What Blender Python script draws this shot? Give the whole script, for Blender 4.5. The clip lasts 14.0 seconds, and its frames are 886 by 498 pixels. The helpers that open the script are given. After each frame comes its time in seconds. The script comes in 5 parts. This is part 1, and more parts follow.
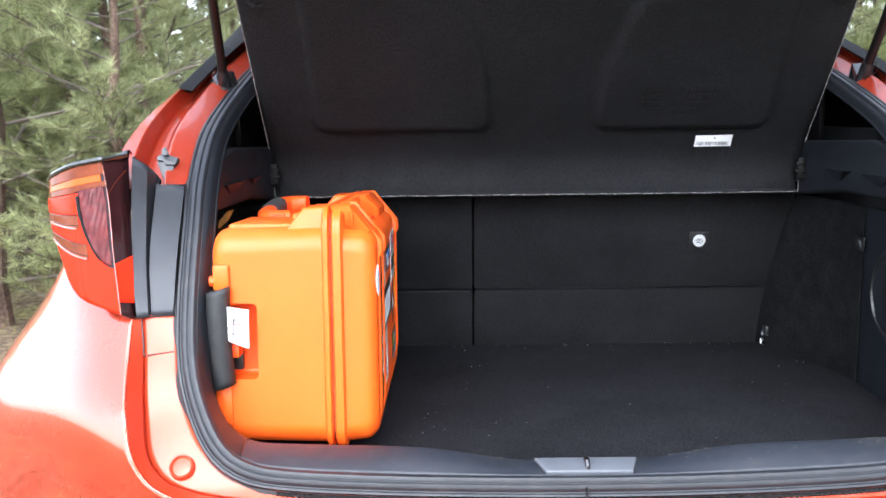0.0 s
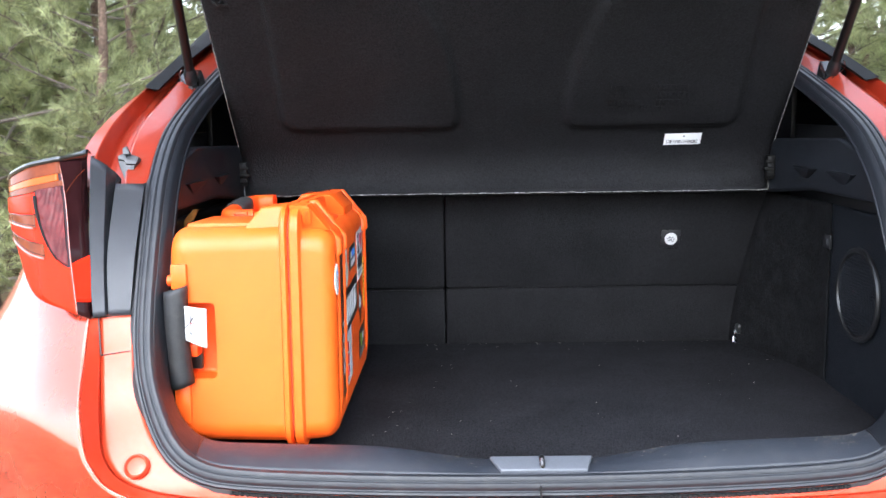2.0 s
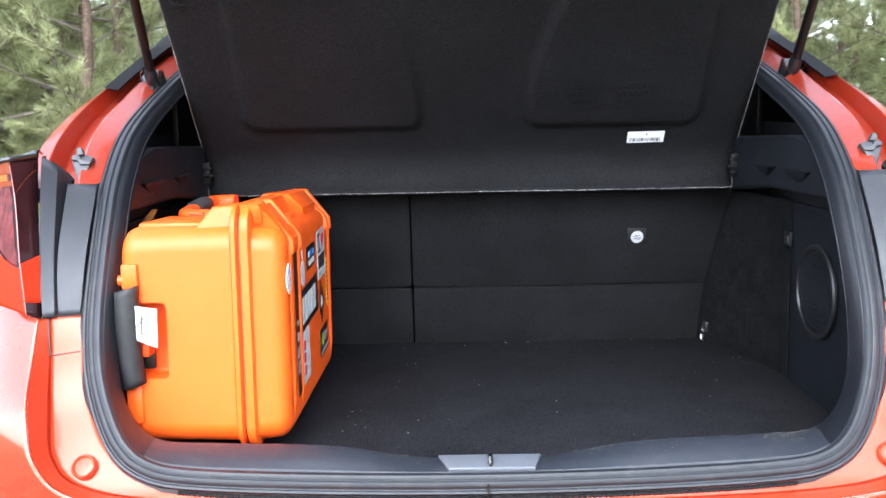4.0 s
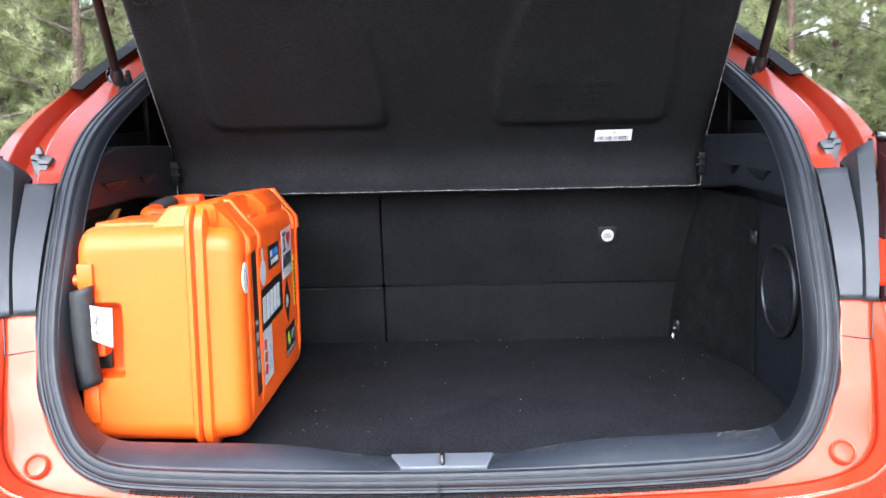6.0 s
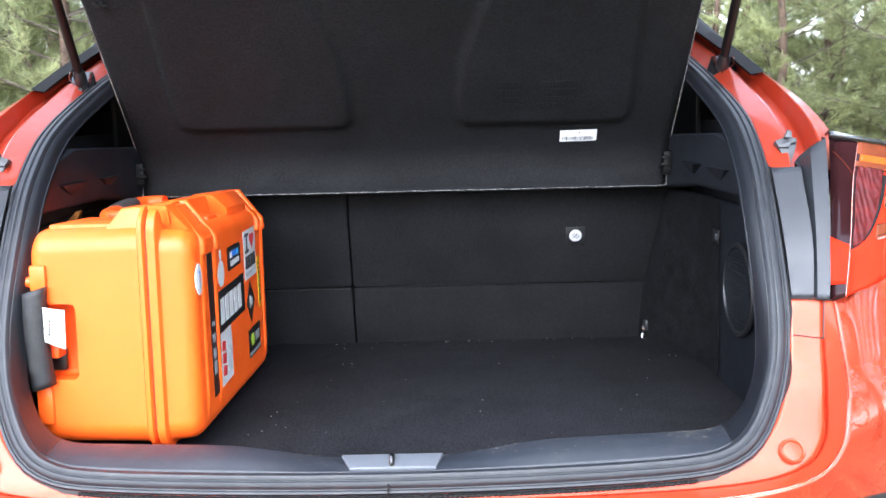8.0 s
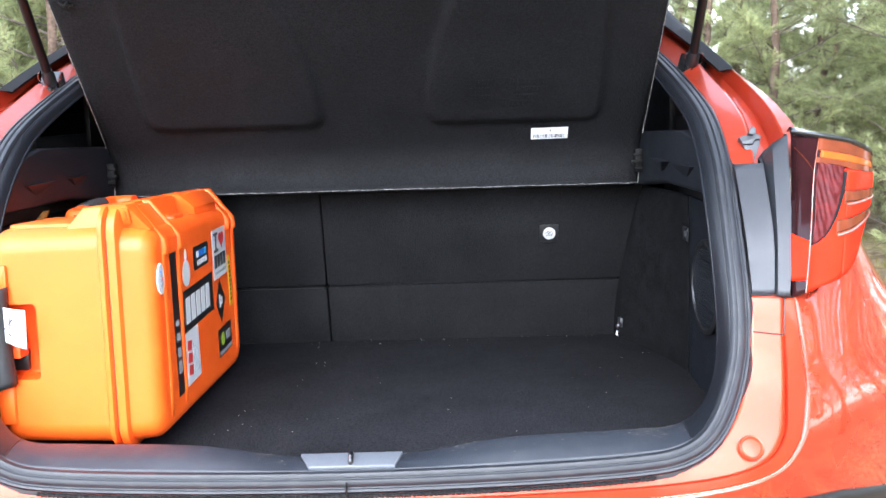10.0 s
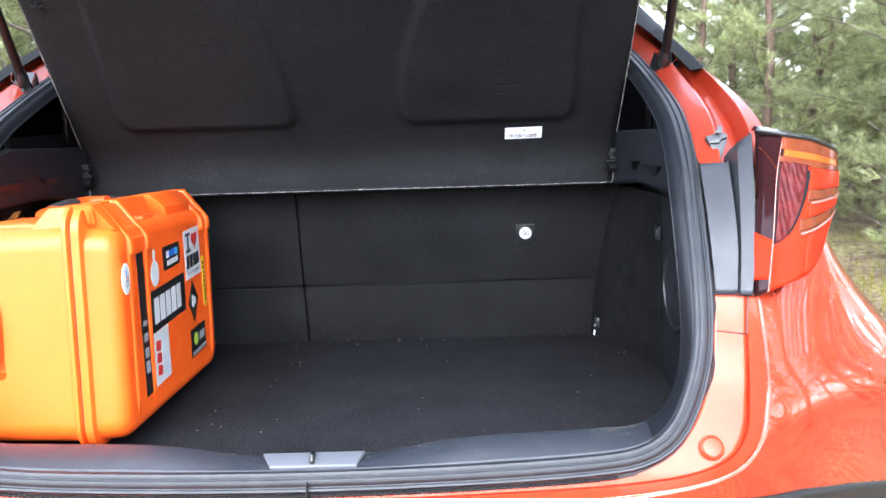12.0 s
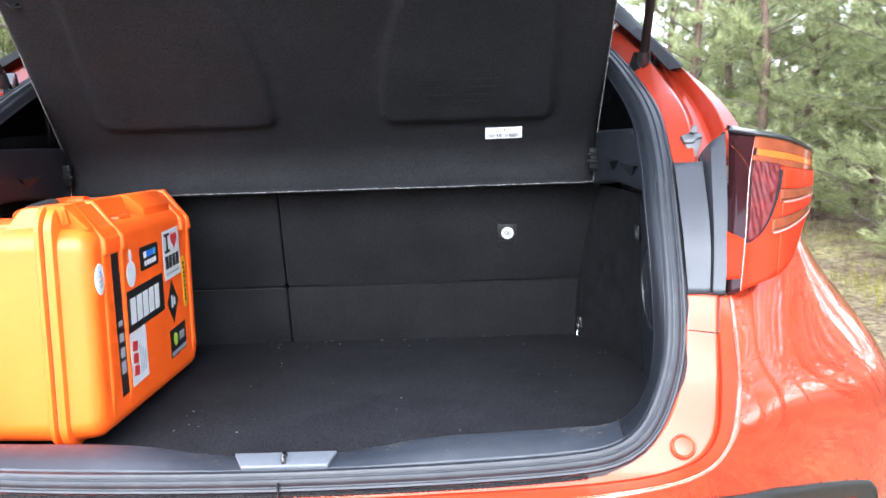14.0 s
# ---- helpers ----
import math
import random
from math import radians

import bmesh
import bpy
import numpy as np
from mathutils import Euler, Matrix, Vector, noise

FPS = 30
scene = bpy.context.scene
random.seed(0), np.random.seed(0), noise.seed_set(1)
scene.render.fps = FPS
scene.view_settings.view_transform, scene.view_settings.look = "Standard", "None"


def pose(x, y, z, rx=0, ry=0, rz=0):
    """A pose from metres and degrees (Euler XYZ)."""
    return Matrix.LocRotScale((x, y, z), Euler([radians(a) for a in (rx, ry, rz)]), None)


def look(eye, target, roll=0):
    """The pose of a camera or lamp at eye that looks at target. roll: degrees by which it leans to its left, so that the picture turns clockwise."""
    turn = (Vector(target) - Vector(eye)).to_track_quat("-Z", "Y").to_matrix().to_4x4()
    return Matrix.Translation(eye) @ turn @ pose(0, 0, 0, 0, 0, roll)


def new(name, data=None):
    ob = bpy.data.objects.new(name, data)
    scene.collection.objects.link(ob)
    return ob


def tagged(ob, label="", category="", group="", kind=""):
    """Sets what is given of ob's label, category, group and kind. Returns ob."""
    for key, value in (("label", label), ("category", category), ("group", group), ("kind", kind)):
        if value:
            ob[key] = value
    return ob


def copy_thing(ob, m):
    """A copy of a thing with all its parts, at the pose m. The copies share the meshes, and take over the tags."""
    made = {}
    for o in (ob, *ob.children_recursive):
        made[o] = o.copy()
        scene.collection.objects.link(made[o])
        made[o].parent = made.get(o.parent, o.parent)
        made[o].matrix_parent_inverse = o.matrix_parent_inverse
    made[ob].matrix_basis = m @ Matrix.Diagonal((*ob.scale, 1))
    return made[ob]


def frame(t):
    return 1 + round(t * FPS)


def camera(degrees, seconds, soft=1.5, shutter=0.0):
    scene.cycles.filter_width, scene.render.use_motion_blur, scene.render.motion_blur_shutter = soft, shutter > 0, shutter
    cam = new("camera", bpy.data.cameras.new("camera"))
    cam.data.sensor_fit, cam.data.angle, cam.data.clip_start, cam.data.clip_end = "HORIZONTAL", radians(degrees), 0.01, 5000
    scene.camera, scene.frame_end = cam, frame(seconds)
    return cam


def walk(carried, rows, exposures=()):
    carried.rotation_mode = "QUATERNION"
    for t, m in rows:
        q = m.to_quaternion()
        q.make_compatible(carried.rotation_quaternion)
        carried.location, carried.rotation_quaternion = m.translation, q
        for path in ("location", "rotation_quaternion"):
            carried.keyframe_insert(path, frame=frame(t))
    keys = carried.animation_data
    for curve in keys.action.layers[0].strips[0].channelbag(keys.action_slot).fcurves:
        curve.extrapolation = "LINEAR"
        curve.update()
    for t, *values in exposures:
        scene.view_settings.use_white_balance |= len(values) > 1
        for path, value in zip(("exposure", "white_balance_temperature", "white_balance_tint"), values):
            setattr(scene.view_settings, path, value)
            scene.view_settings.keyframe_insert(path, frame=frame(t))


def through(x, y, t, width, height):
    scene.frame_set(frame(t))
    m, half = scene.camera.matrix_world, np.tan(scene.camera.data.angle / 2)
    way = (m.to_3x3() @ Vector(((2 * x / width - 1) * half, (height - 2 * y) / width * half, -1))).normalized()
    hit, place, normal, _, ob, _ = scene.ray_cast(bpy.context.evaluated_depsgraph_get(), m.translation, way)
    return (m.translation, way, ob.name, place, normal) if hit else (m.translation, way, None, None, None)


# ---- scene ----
cam = camera(52.0, 14.0, soft=1.55)
cam.data.dof.use_dof, cam.data.dof.focus_distance, cam.data.dof.aperture_fstop = True, 1.48, 10.5
EXPOSURES = [(0, 1.62, 5900, 10), (3, 1.70, 5870, 10), (6.5, 1.85, 5820, 10), (10.5, 2.06, 5800, 10), (14, 2.16, 5800, 10)]
PATH = [
    (0, (-0.182, -1.169, 1.207), (-0.194, 0.807, 0.903), -0.7),
    (0.5, (-0.169, -1.169, 1.207), (-0.182, 0.807, 0.903), -0.7),
    (1, (-0.152, -1.169, 1.209), (-0.167, 0.807, 0.901), -0.8),
    (1.5, (-0.138, -1.168, 1.206), (-0.15, 0.808, 0.9), -0.8),
    (2, (-0.119, -1.168, 1.207), (-0.132, 0.808, 0.899), -0.8),
    (2.5, (-0.1, -1.168, 1.207), (-0.114, 0.808, 0.899), -0.8),
    (3, (-0.082, -1.168, 1.206), (-0.094, 0.808, 0.898), -0.9),
    (5.5, (0.003, -1.167, 1.203), (-0.01, 0.809, 0.893), -1.2),
    (6, (0.021, -1.167, 1.203), (0.006, 0.809, 0.892), -1.2),
    (6.5, (0.038, -1.167, 1.202), (0.022, 0.809, 0.892), -1.2),
    (7, (0.056, -1.167, 1.202), (0.039, 0.809, 0.892), -1.3),
    (7.5, (0.073, -1.167, 1.201), (0.057, 0.809, 0.893), -1.3),
    (8, (0.092, -1.167, 1.201), (0.076, 0.809, 0.892), -1.4),
    (10.5, (0.165, -1.165, 1.198), (0.148, 0.81, 0.886), -1.7),
    (11, (0.182, -1.166, 1.197), (0.163, 0.81, 0.886), -1.7),
    (11.5, (0.195, -1.165, 1.195), (0.175, 0.811, 0.885), -1.7),
    (12, (0.205, -1.166, 1.196), (0.185, 0.81, 0.885), -1.8),
    (12.5, (0.216, -1.165, 1.195), (0.194, 0.81, 0.885), -1.8),
    (13, (0.227, -1.166, 1.194), (0.204, 0.81, 0.885), -1.9),
    (13.5, (0.235, -1.165, 1.193), (0.213, 0.811, 0.885), -1.9),
    (14, (0.246, -1.166, 1.193), (0.224, 0.81, 0.884), -1.9),
]
walk(cam, [(t, look(eye, target, roll)) for t, eye, target, roll in PATH], EXPOSURES)

# ---- light: bright overcast sky with a soft, weak sun ----
SUN_UP, SUN_TURN = radians(43), radians(193)
world = bpy.data.worlds.new("overcast_sky")
scene.world = world
world.use_nodes = True
wn, wl = world.node_tree.nodes, world.node_tree.links
wn.clear()
sky = wn.new("ShaderNodeTexSky")
sky.sky_type, sky.sun_disc = "NISHITA", False
sky.sun_elevation, sky.sun_rotation = SUN_UP, SUN_TURN
sky.air_density, sky.dust_density, sky.ozone_density = 1.0, 1.5, 1.0
pale = wn.new("ShaderNodeHueSaturation")
pale.inputs["Saturation"].default_value, pale.inputs["Value"].default_value = 0.34, 2.35
back = wn.new("ShaderNodeBackground")
back.inputs["Strength"].default_value = 0.15
wout = wn.new("ShaderNodeOutputWorld")
wl.new(sky.outputs[0], pale.inputs["Color"])
wl.new(pale.outputs[0], back.inputs[0])
wl.new(back.outputs[0], wout.inputs[0])
sun = new("sun", bpy.data.lights.new("sun", "SUN"))
sun.data.energy, sun.data.angle, sun.data.color = 0.9, radians(72), (1.0, 0.99, 0.98)
sun_from = Vector((math.sin(SUN_TURN) * math.cos(SUN_UP), math.cos(SUN_TURN) * math.cos(SUN_UP), math.sin(SUN_UP)))
sun.rotation_mode = "QUATERNION"
sun.rotation_quaternion = sun_from.to_track_quat("Z", "Y")


# ---- materials ----
def material(name, color, rough=0.5, metal=0.0, coat=0.0, coat_rough=0.03, spec=0.5, mottle=0.0, mottle_scale=6.0, coat_ior=1.5,
             grain=0.0, grain_scale=400.0, bump=0.0, rough_var=0.0, island=0.0, objvar=0.0, second=None, dust=0.0, sheen=0.0, through=0.0):
    """A surface with colour variation at two scales (mottle, grain), fine relief and uneven gloss."""
    m = bpy.data.materials.new(name)
    m.use_nodes = True
    nt = m.node_tree
    n, link = nt.nodes, nt.links
    b = n["Principled BSDF"]
    b.inputs["Roughness"].default_value = rough
    b.inputs["Metallic"].default_value = metal
    b.inputs["Coat Weight"].default_value = coat
    b.inputs["Coat Roughness"].default_value = coat_rough
    b.inputs["Coat IOR"].default_value = coat_ior
    b.inputs["Specular IOR Level"].default_value = spec
    b.inputs["Sheen Weight"].default_value = sheen
    where = n.new("ShaderNodeTexCoord").outputs["Object"]

    def tex(scale, detail=3.0, rough_t=0.55):
        t = n.new("ShaderNodeTexNoise")
        t.inputs["Scale"].default_value, t.inputs["Detail"].default_value, t.inputs["Roughness"].default_value = scale, detail, rough_t
        link.new(where, t.inputs["Vector"])
        return t.outputs["Fac"]

    def span(value, lo, hi, a=0.3, z=0.7):
        r = n.new("ShaderNodeMapRange")
        r.inputs["From Min"].default_value, r.inputs["From Max"].default_value = a, z
        r.inputs["To Min"].default_value, r.inputs["To Max"].default_value = lo, hi
        link.new(value, r.inputs["Value"])
        return r.outputs["Result"]

    def times(colour, value):
        mix = n.new("ShaderNodeVectorMath")
        mix.operation = "SCALE"
        link.new(colour, mix.inputs[0])
        link.new(value, mix.inputs["Scale"])
        return mix.outputs[0]

    rgb = n.new("ShaderNodeRGB")
    rgb.outputs[0].default_value = (*color, 1)
    col = rgb.outputs[0]
    big, fine = tex(mottle_scale, 5.0), tex(grain_scale, 2.0)
    if second:
        mix = n.new("ShaderNodeMix")
        mix.data_type = "RGBA"
        mix.inputs["B"].default_value = (*second, 1)
        link.new(col, mix.inputs["A"])
        link.new(span(big, 0.0, 1.0, 0.42, 0.62), mix.inputs["Factor"])
        col = mix.outputs["Result"]
    if mottle:
        col = times(col, span(big, 1 - mottle, 1 + mottle))
    if grain:
        col = times(col, span(fine, 1 - grain, 1 + grain))
    if island:
        col = times(col, span(n.new("ShaderNodeNewGeometry").outputs["Random Per Island"], 1 - island, 1 + island, 0, 1))
    if objvar:
        col = times(col, span(n.new("ShaderNodeObjectInfo").outputs["Random"], 1 - objvar, 1 + objvar, 0, 1))
    if dust:
        mix = n.new("ShaderNodeMix")
        mix.data_type = "RGBA"
        mix.inputs["B"].default_value = (0.35, 0.31, 0.26, 1)
        link.new(col, mix.inputs["A"])
        link.new(span(tex(38.0, 6.0, 0.7), 0.0, dust, 0.5, 0.8), mix.inputs["Factor"])
        col = mix.outputs["Result"]
    link.new(col, b.inputs["Base Color"])
    if rough_var:
        link.new(span(tex(mottle_scale * 2.3, 5.0), max(rough - rough_var, 0.02), min(rough + rough_var, 1.0)), b.inputs["Roughness"])
    if bump:
        bp = n.new("ShaderNodeBump")
        bp.inputs["Strength"].default_value, bp.inputs["Distance"].default_value = bump, 0.002
        link.new(fine, bp.inputs["Height"])
        link.new(bp.outputs[0], b.inputs["Normal"])
    if through:
        # thin blades let part of the light pass
        tl, mixed = n.new("ShaderNodeBsdfTranslucent"), n.new("ShaderNodeMixShader")
        mixed.inputs[0].default_value = through
        link.new(col, tl.inputs["Color"])
        link.new(b.outputs[0], mixed.inputs[1])
        link.new(tl.outputs[0], mixed.inputs[2])
        link.new(mixed.outputs[0], n["Material Output"].inputs["Surface"])
    return m


PAINT = material("orange_metallic_paint", (0.60, 0.054, 0.017), 0.26, 0.65, 1.0, 0.012, coat_ior=1.75, grain=0.10, grain_scale=2500, mottle=0.03, rough_var=0.04)
INNER_PAINT = material("inner_orange_paint", (0.52, 0.053, 0.017), 0.38, 0.22, 0.45, 0.06, spec=0.35, grain=0.10, grain_scale=2500, mottle=0.05, dust=0.06)
# darker INNER_PAINT, with the pillar channel's shade put into the colour
SHADED_PAINT = material("shade_darkened_orange_paint", (0.33, 0.031, 0.011), 0.36, 0.30, 0.6, 0.05, spec=0.35, grain=0.12, grain_scale=2500, mottle=0.10, dust=0.12)
RUBBER = material("rubber_seal", (0.0125, 0.0146, 0.0188), 0.48, mottle=0.06, mottle_scale=9, grain=0.12, grain_scale=900, bump=0.08, rough_var=0.05, dust=0.05)
TRIM = material("dark_grey_plastic", (0.0078, 0.0092, 0.0124), 0.42, spec=0.42, mottle=0.06, mottle_scale=9, grain=0.2, grain_scale=1500, bump=0.2, rough_var=0.04)
SILL = material("scuffed_sill_plastic", (0.0175, 0.0210, 0.0285), 0.44, mottle=0.10, mottle_scale=9, grain=0.25, grain_scale=1500, bump=0.25, rough_var=0.05, dust=0.05)
INSERT = material("pale_grey_plastic", (0.088, 0.095, 0.110), 0.42, mottle=0.08, grain=0.1, bump=0.1, rough_var=0.08)
CARPET = material("black_needle_felt", (0.0155, 0.0155, 0.0178), 0.97, spec=0.06, mottle=0.2, mottle_scale=9, grain=0.6, grain_scale=330, bump=0.8)
SIDE_CARPET = material("black_fuzzy_carpet", (0.0086, 0.0086, 0.0092), 0.97, spec=0.05, mottle=0.35, mottle_scale=26, grain=0.8, grain_scale=420, bump=1.0)
SHELF_FELT = material("black_pressed_felt", (0.0058, 0.0057, 0.0066), 0.72, spec=0.18, mottle=0.3, mottle_scale=6, grain=0.8, grain_scale=280, bump=0.9, rough_var=0.08)
SEAT_FELT = material("black_seat_back_felt", (0.0108, 0.0107, 0.0116), 0.95, spec=0.10, mottle=0.25, mottle_scale=7, grain=0.5, grain_scale=420, bump=0.8)
FUZZ = material("worn_board_edge", (0.15, 0.145, 0.14), 0.95, grain=0.9, grain_scale=260, mottle=0.4, mottle_scale=60)
BLACK = material("black_plastic", (0.012, 0.012, 0.013), 0.35, mottle=0.1, grain=0.1, bump=0.05, rough_var=0.08)
GLOSS = material("gloss_black", (0.006, 0.006, 0.007), 0.12, coat=1.0, mottle=0.1)
FILLER = material("satin_grey_filler_plastic", (0.029, 0.032, 0.038), 0.43, mottle=0.12, mottle_scale=9, grain=0.25, grain_scale=1800, bump=0.2, rough_var=0.08)
HINGE = material("matt_black_plastic", (0.004, 0.004, 0.004), 0.6, spec=0.2, mottle=0.1)
SILVER = material("silver_print", (0.48, 0.48, 0.48), 0.4, mottle=0.15, mottle_scale=120)
STEEL = material("zinc_steel", (0.36, 0.36, 0.36), 0.24, 1.0, mottle=0.2, mottle_scale=60, rough_var=0.1)
GUNMETAL = material("dark_worn_steel", (0.11, 0.11, 0.115), 0.3, 1.0, mottle=0.2, mottle_scale=60, rough_var=0.1)
STRUT = material("black_painted_rod", (0.006, 0.005, 0.005), 0.35, spec=0.35, mottle=0.1)
GREY_CLIP = material("grey_nylon_clip", (0.046, 0.049, 0.054), 0.45, mottle=0.15, mottle_scale=40)
CASE = material("orange_polypropylene", (0.98, 0.120, 0.008), 0.42, spec=0.4, mottle=0.04, mottle_scale=9, grain=0.06, grain_scale=1600, bump=0.12, rough_var=0.06)
SEAM = material("dark_orange_gasket", (0.10, 0.016, 0.004), 0.7, mottle=0.1)
CASE_DEEP = material("orange_abs_fittings", (0.96, 0.092, 0.007), 0.44, spec=0.4, mottle=0.06, mottle_scale=20, grain=0.05, bump=0.1)
GRIP = material("dark_grey_rubber_grip", (0.0125, 0.013, 0.0145), 0.55, mottle=0.2, mottle_scale=40, grain=0.3, grain_scale=700, bump=0.3, dust=0.06)
WHITE = material("white_vinyl", (0.66, 0.66, 0.67), 0.35, mottle=0.04, mottle_scale=30)
PAPER = material("white_paper_tag", (0.62, 0.62, 0.62), 0.7, mottle=0.06, mottle_scale=60)
INK = material("black_vinyl", (0.012, 0.012, 0.013), 0.3, mottle=0.1)
RED_INK = material("red_print", (0.62, 0.03, 0.03), 0.4, mottle=0.1)
BLUE_INK = material("blue_print", (0.03, 0.17, 0.65), 0.4, mottle=0.1)
CYAN_INK = material("light_blue_print", (0.08, 0.40, 0.80), 0.4, mottle=0.1)
GREEN_INK = material("lime_print", (0.40, 0.55, 0.05), 0.4, mottle=0.1)
YELLOW_INK = material("yellow_vinyl", (0.90, 0.52, 0.02), 0.4, mottle=0.1)
GREY_INK = material("grey_print", (0.30, 0.31, 0.33), 0.45, mottle=0.1)
LENS_RED = material("red_lamp_lens", (0.80, 0.023, 0.006), 0.22, spec=0.05, mottle=0.08, mottle_scale=30)
LENS_DEEP = material("deep_red_smoked_lens", (0.022, 0.007, 0.008), 0.06, spec=0.25, mottle=0.2, mottle_scale=25)
LENS_BROWN = material("smoked_clear_lens", (0.14, 0.034, 0.014), 0.10, spec=0.08, mottle=0.25, mottle_scale=30)
LENS_AMBER = material("amber_lamp_lens", (0.40, 0.075, 0.010), 0.10, spec=0.15, mottle=0.12, mottle_scale=40)
# sky glint of the lamp ledges, put into a pale pink colour
LENS_GLINT = material("painted_lens_edge_glint", (0.55, 0.16, 0.13), 0.16, coat=1.0, mottle=0.1)
LENS_BOWL = material("patterned_reflector_bowl", (0.080, 0.009, 0.009), 0.05, 0.1, spec=0.2, mottle=0.2, mottle_scale=38, grain=0.3, grain_scale=60, bump=0.4)
GLASS_DARK = material("dark_tinted_glass", (0.008, 0.009, 0.010), 0.05, coat=1.0)
TYRE = material("tyre_rubber", (0.018, 0.018, 0.018), 0.8, mottle=0.2, grain=0.3, grain_scale=200, bump=0.4)
ALLOY = material("dark_alloy", (0.25, 0.25, 0.26), 0.3, 0.9, mottle=0.1)
LINT = material("pale_lint", (0.30, 0.285, 0.26), 0.95, island=0.5)
SOIL = material("dried_soil", (0.21, 0.185, 0.15), 0.95, island=0.4)
GROUND = material("forest_floor", (0.185, 0.140, 0.095), 0.95, spec=0.1, mottle=0.6, mottle_scale=2.2, grain=0.7, grain_scale=22, bump=1.0, second=(0.145, 0.125, 0.062))
BARK = material("pine_bark", (0.115, 0.080, 0.060), 0.92, spec=0.15, mottle=0.45, mottle_scale=7, grain=0.5, grain_scale=60, bump=1.0, objvar=0.25)
TWIG = material("bare_twig_bark", (0.125, 0.105, 0.088), 0.9, spec=0.15, mottle=0.3, mottle_scale=12, grain=0.3, grain_scale=80)
NEEDLE = material("pine_needles", (0.375, 0.400, 0.205), 0.55, spec=0.45, island=0.5, mottle=0.3, mottle_scale=1.6, objvar=0.15, through=0.62)
STRAW = material("dry_grass", (0.25, 0.185, 0.105), 0.85, spec=0.15, island=0.5)
MOSS = material("yellow_green_moss", (0.17, 0.16, 0.03), 0.95, spec=0.1, island=0.4)
AMBER_GLOW = material("amber_plastic", (0.55, 0.24, 0.06), 0.22, coat=0.7, mottle=0.3, mottle_scale=60)


# ---- building tools ----
def smooth_curve(points, count, closed=False):
    """Points spread evenly along a smooth curve through the given ones."""
    p = np.array(points, float)
    ext = np.vstack([p[-1], p, p[:2]]) if closed else np.vstack([2 * p[0] - p[1], p, 2 * p[-1] - p[-2]])
    fine = []
    for a, b, c, d in zip(ext[:-3], ext[1:-2], ext[2:-1], ext[3:]):
        for t in np.linspace(0, 1, 24, endpoint=False):
            fine.append(0.5 * (2 * b + (c - a) * t + (2 * a - 5 * b + 4 * c - d) * t * t + (3 * b - a - 3 * c + d) * t ** 3))
    fine.append(p[0] if closed else p[-1])
    fine = np.array(fine)
    far = np.r_[0, np.cumsum(np.linalg.norm(np.diff(fine, axis=0), axis=1))]
    at = np.linspace(0, far[-1], count + 1)[:-1] if closed else np.linspace(0, far[-1], count)
    return np.stack([np.interp(at, far, fine[:, k]) for k in range(fine.shape[1])], 1)


def spline_rows(rows, count):
    """Each row resampled, keeping its stations at even steps, so that rows stay matched to one another."""
    out = []
    for row in rows:
        p = np.array(row, float)
        ext = np.vstack([2 * p[0] - p[1], p, 2 * p[-1] - p[-2]])
        line = []
        for u in np.linspace(0, len(p) - 1, count):
            k = min(int(u), len(p) - 2)
            t = u - k
            a, b, c, d = ext[k:k + 4]
            line.append(0.5 * (2 * b + (c - a) * t + (2 * a - 5 * b + 4 * c - d) * t * t + (3 * b - a - 3 * c + d) * t ** 3))
        out.append(line)
    return np.array(out)


def surface(rows, nu, nv):
    """A smooth surface through a net of points: nu along each row, nv across the rows."""
    net = spline_rows(rows, nu)
    return np.transpose(spline_rows(np.transpose(net, (1, 0, 2)), nv), (1, 0, 2))


def faired(net, across, along):
    """The net smoothed like bent sheet metal, its first and last rows and columns held."""
    def even(n, stiff):
        bend = np.diff(np.eye(n), 2, axis=0)
        hold = np.eye(n)
        hold[0, 0] = hold[-1, -1] = 1e5
        return np.linalg.solve(hold + stiff * bend.T @ bend, hold)
    out = np.einsum("ij,jkc->ikc", even(net.shape[0], across), net)
    run = np.einsum("ij,kjc->kic", even(net.shape[1], along), out)
    ease = np.minimum(1.0, np.arange(net.shape[0]) / 5.0)[:, None, None]
    return out * (1 - ease) + run * ease


def sheet(net, wrap_u=False, wrap_v=False):
    bm = bmesh.new()
    vs = [[bm.verts.new(p) for p in row] for row in net]
    nr, nc = len(vs), len(vs[0])
    for i in range(nr if wrap_v else nr - 1):
        for j in range(nc if wrap_u else nc - 1):
            quad = [vs[i][j], vs[i][(j + 1) % nc], vs[(i + 1) % nr][(j + 1) % nc], vs[(i + 1) % nr][j]]
            try:
                bm.faces.new(quad)
            except ValueError:
                pass
    return bm


def tube(path, radius, sides=10, caps=True):
    """A round bar along a path; radius is one number or one for each point."""
    path = [Vector(p) for p in path]
    radii = [radius] * len(path) if isinstance(radius, (int, float)) else list(radius)
    bm = bmesh.new()
    rings, side = [], None
    for i, p in enumerate(path):
        ahead = (path[min(i + 1, len(path) - 1)] - path[max(i - 1, 0)]).normalized()
        if side is None:
            side = ahead.orthogonal().normalized()
        side = (side - ahead * side.dot(ahead)).normalized()
        up = ahead.cross(side)
        rings.append([bm.verts.new(p + radii[i] * (math.cos(a) * side + math.sin(a) * up)) for a in np.linspace(0, 2 * math.pi, sides, endpoint=False)])
    for r, s in zip(rings, rings[1:]):
        for j in range(sides):
            bm.faces.new((r[j], r[(j + 1) % sides], s[(j + 1) % sides], s[j]))
    if caps:
        bm.faces.new(rings[0][::-1]), bm.faces.new(rings[-1])
    return bm


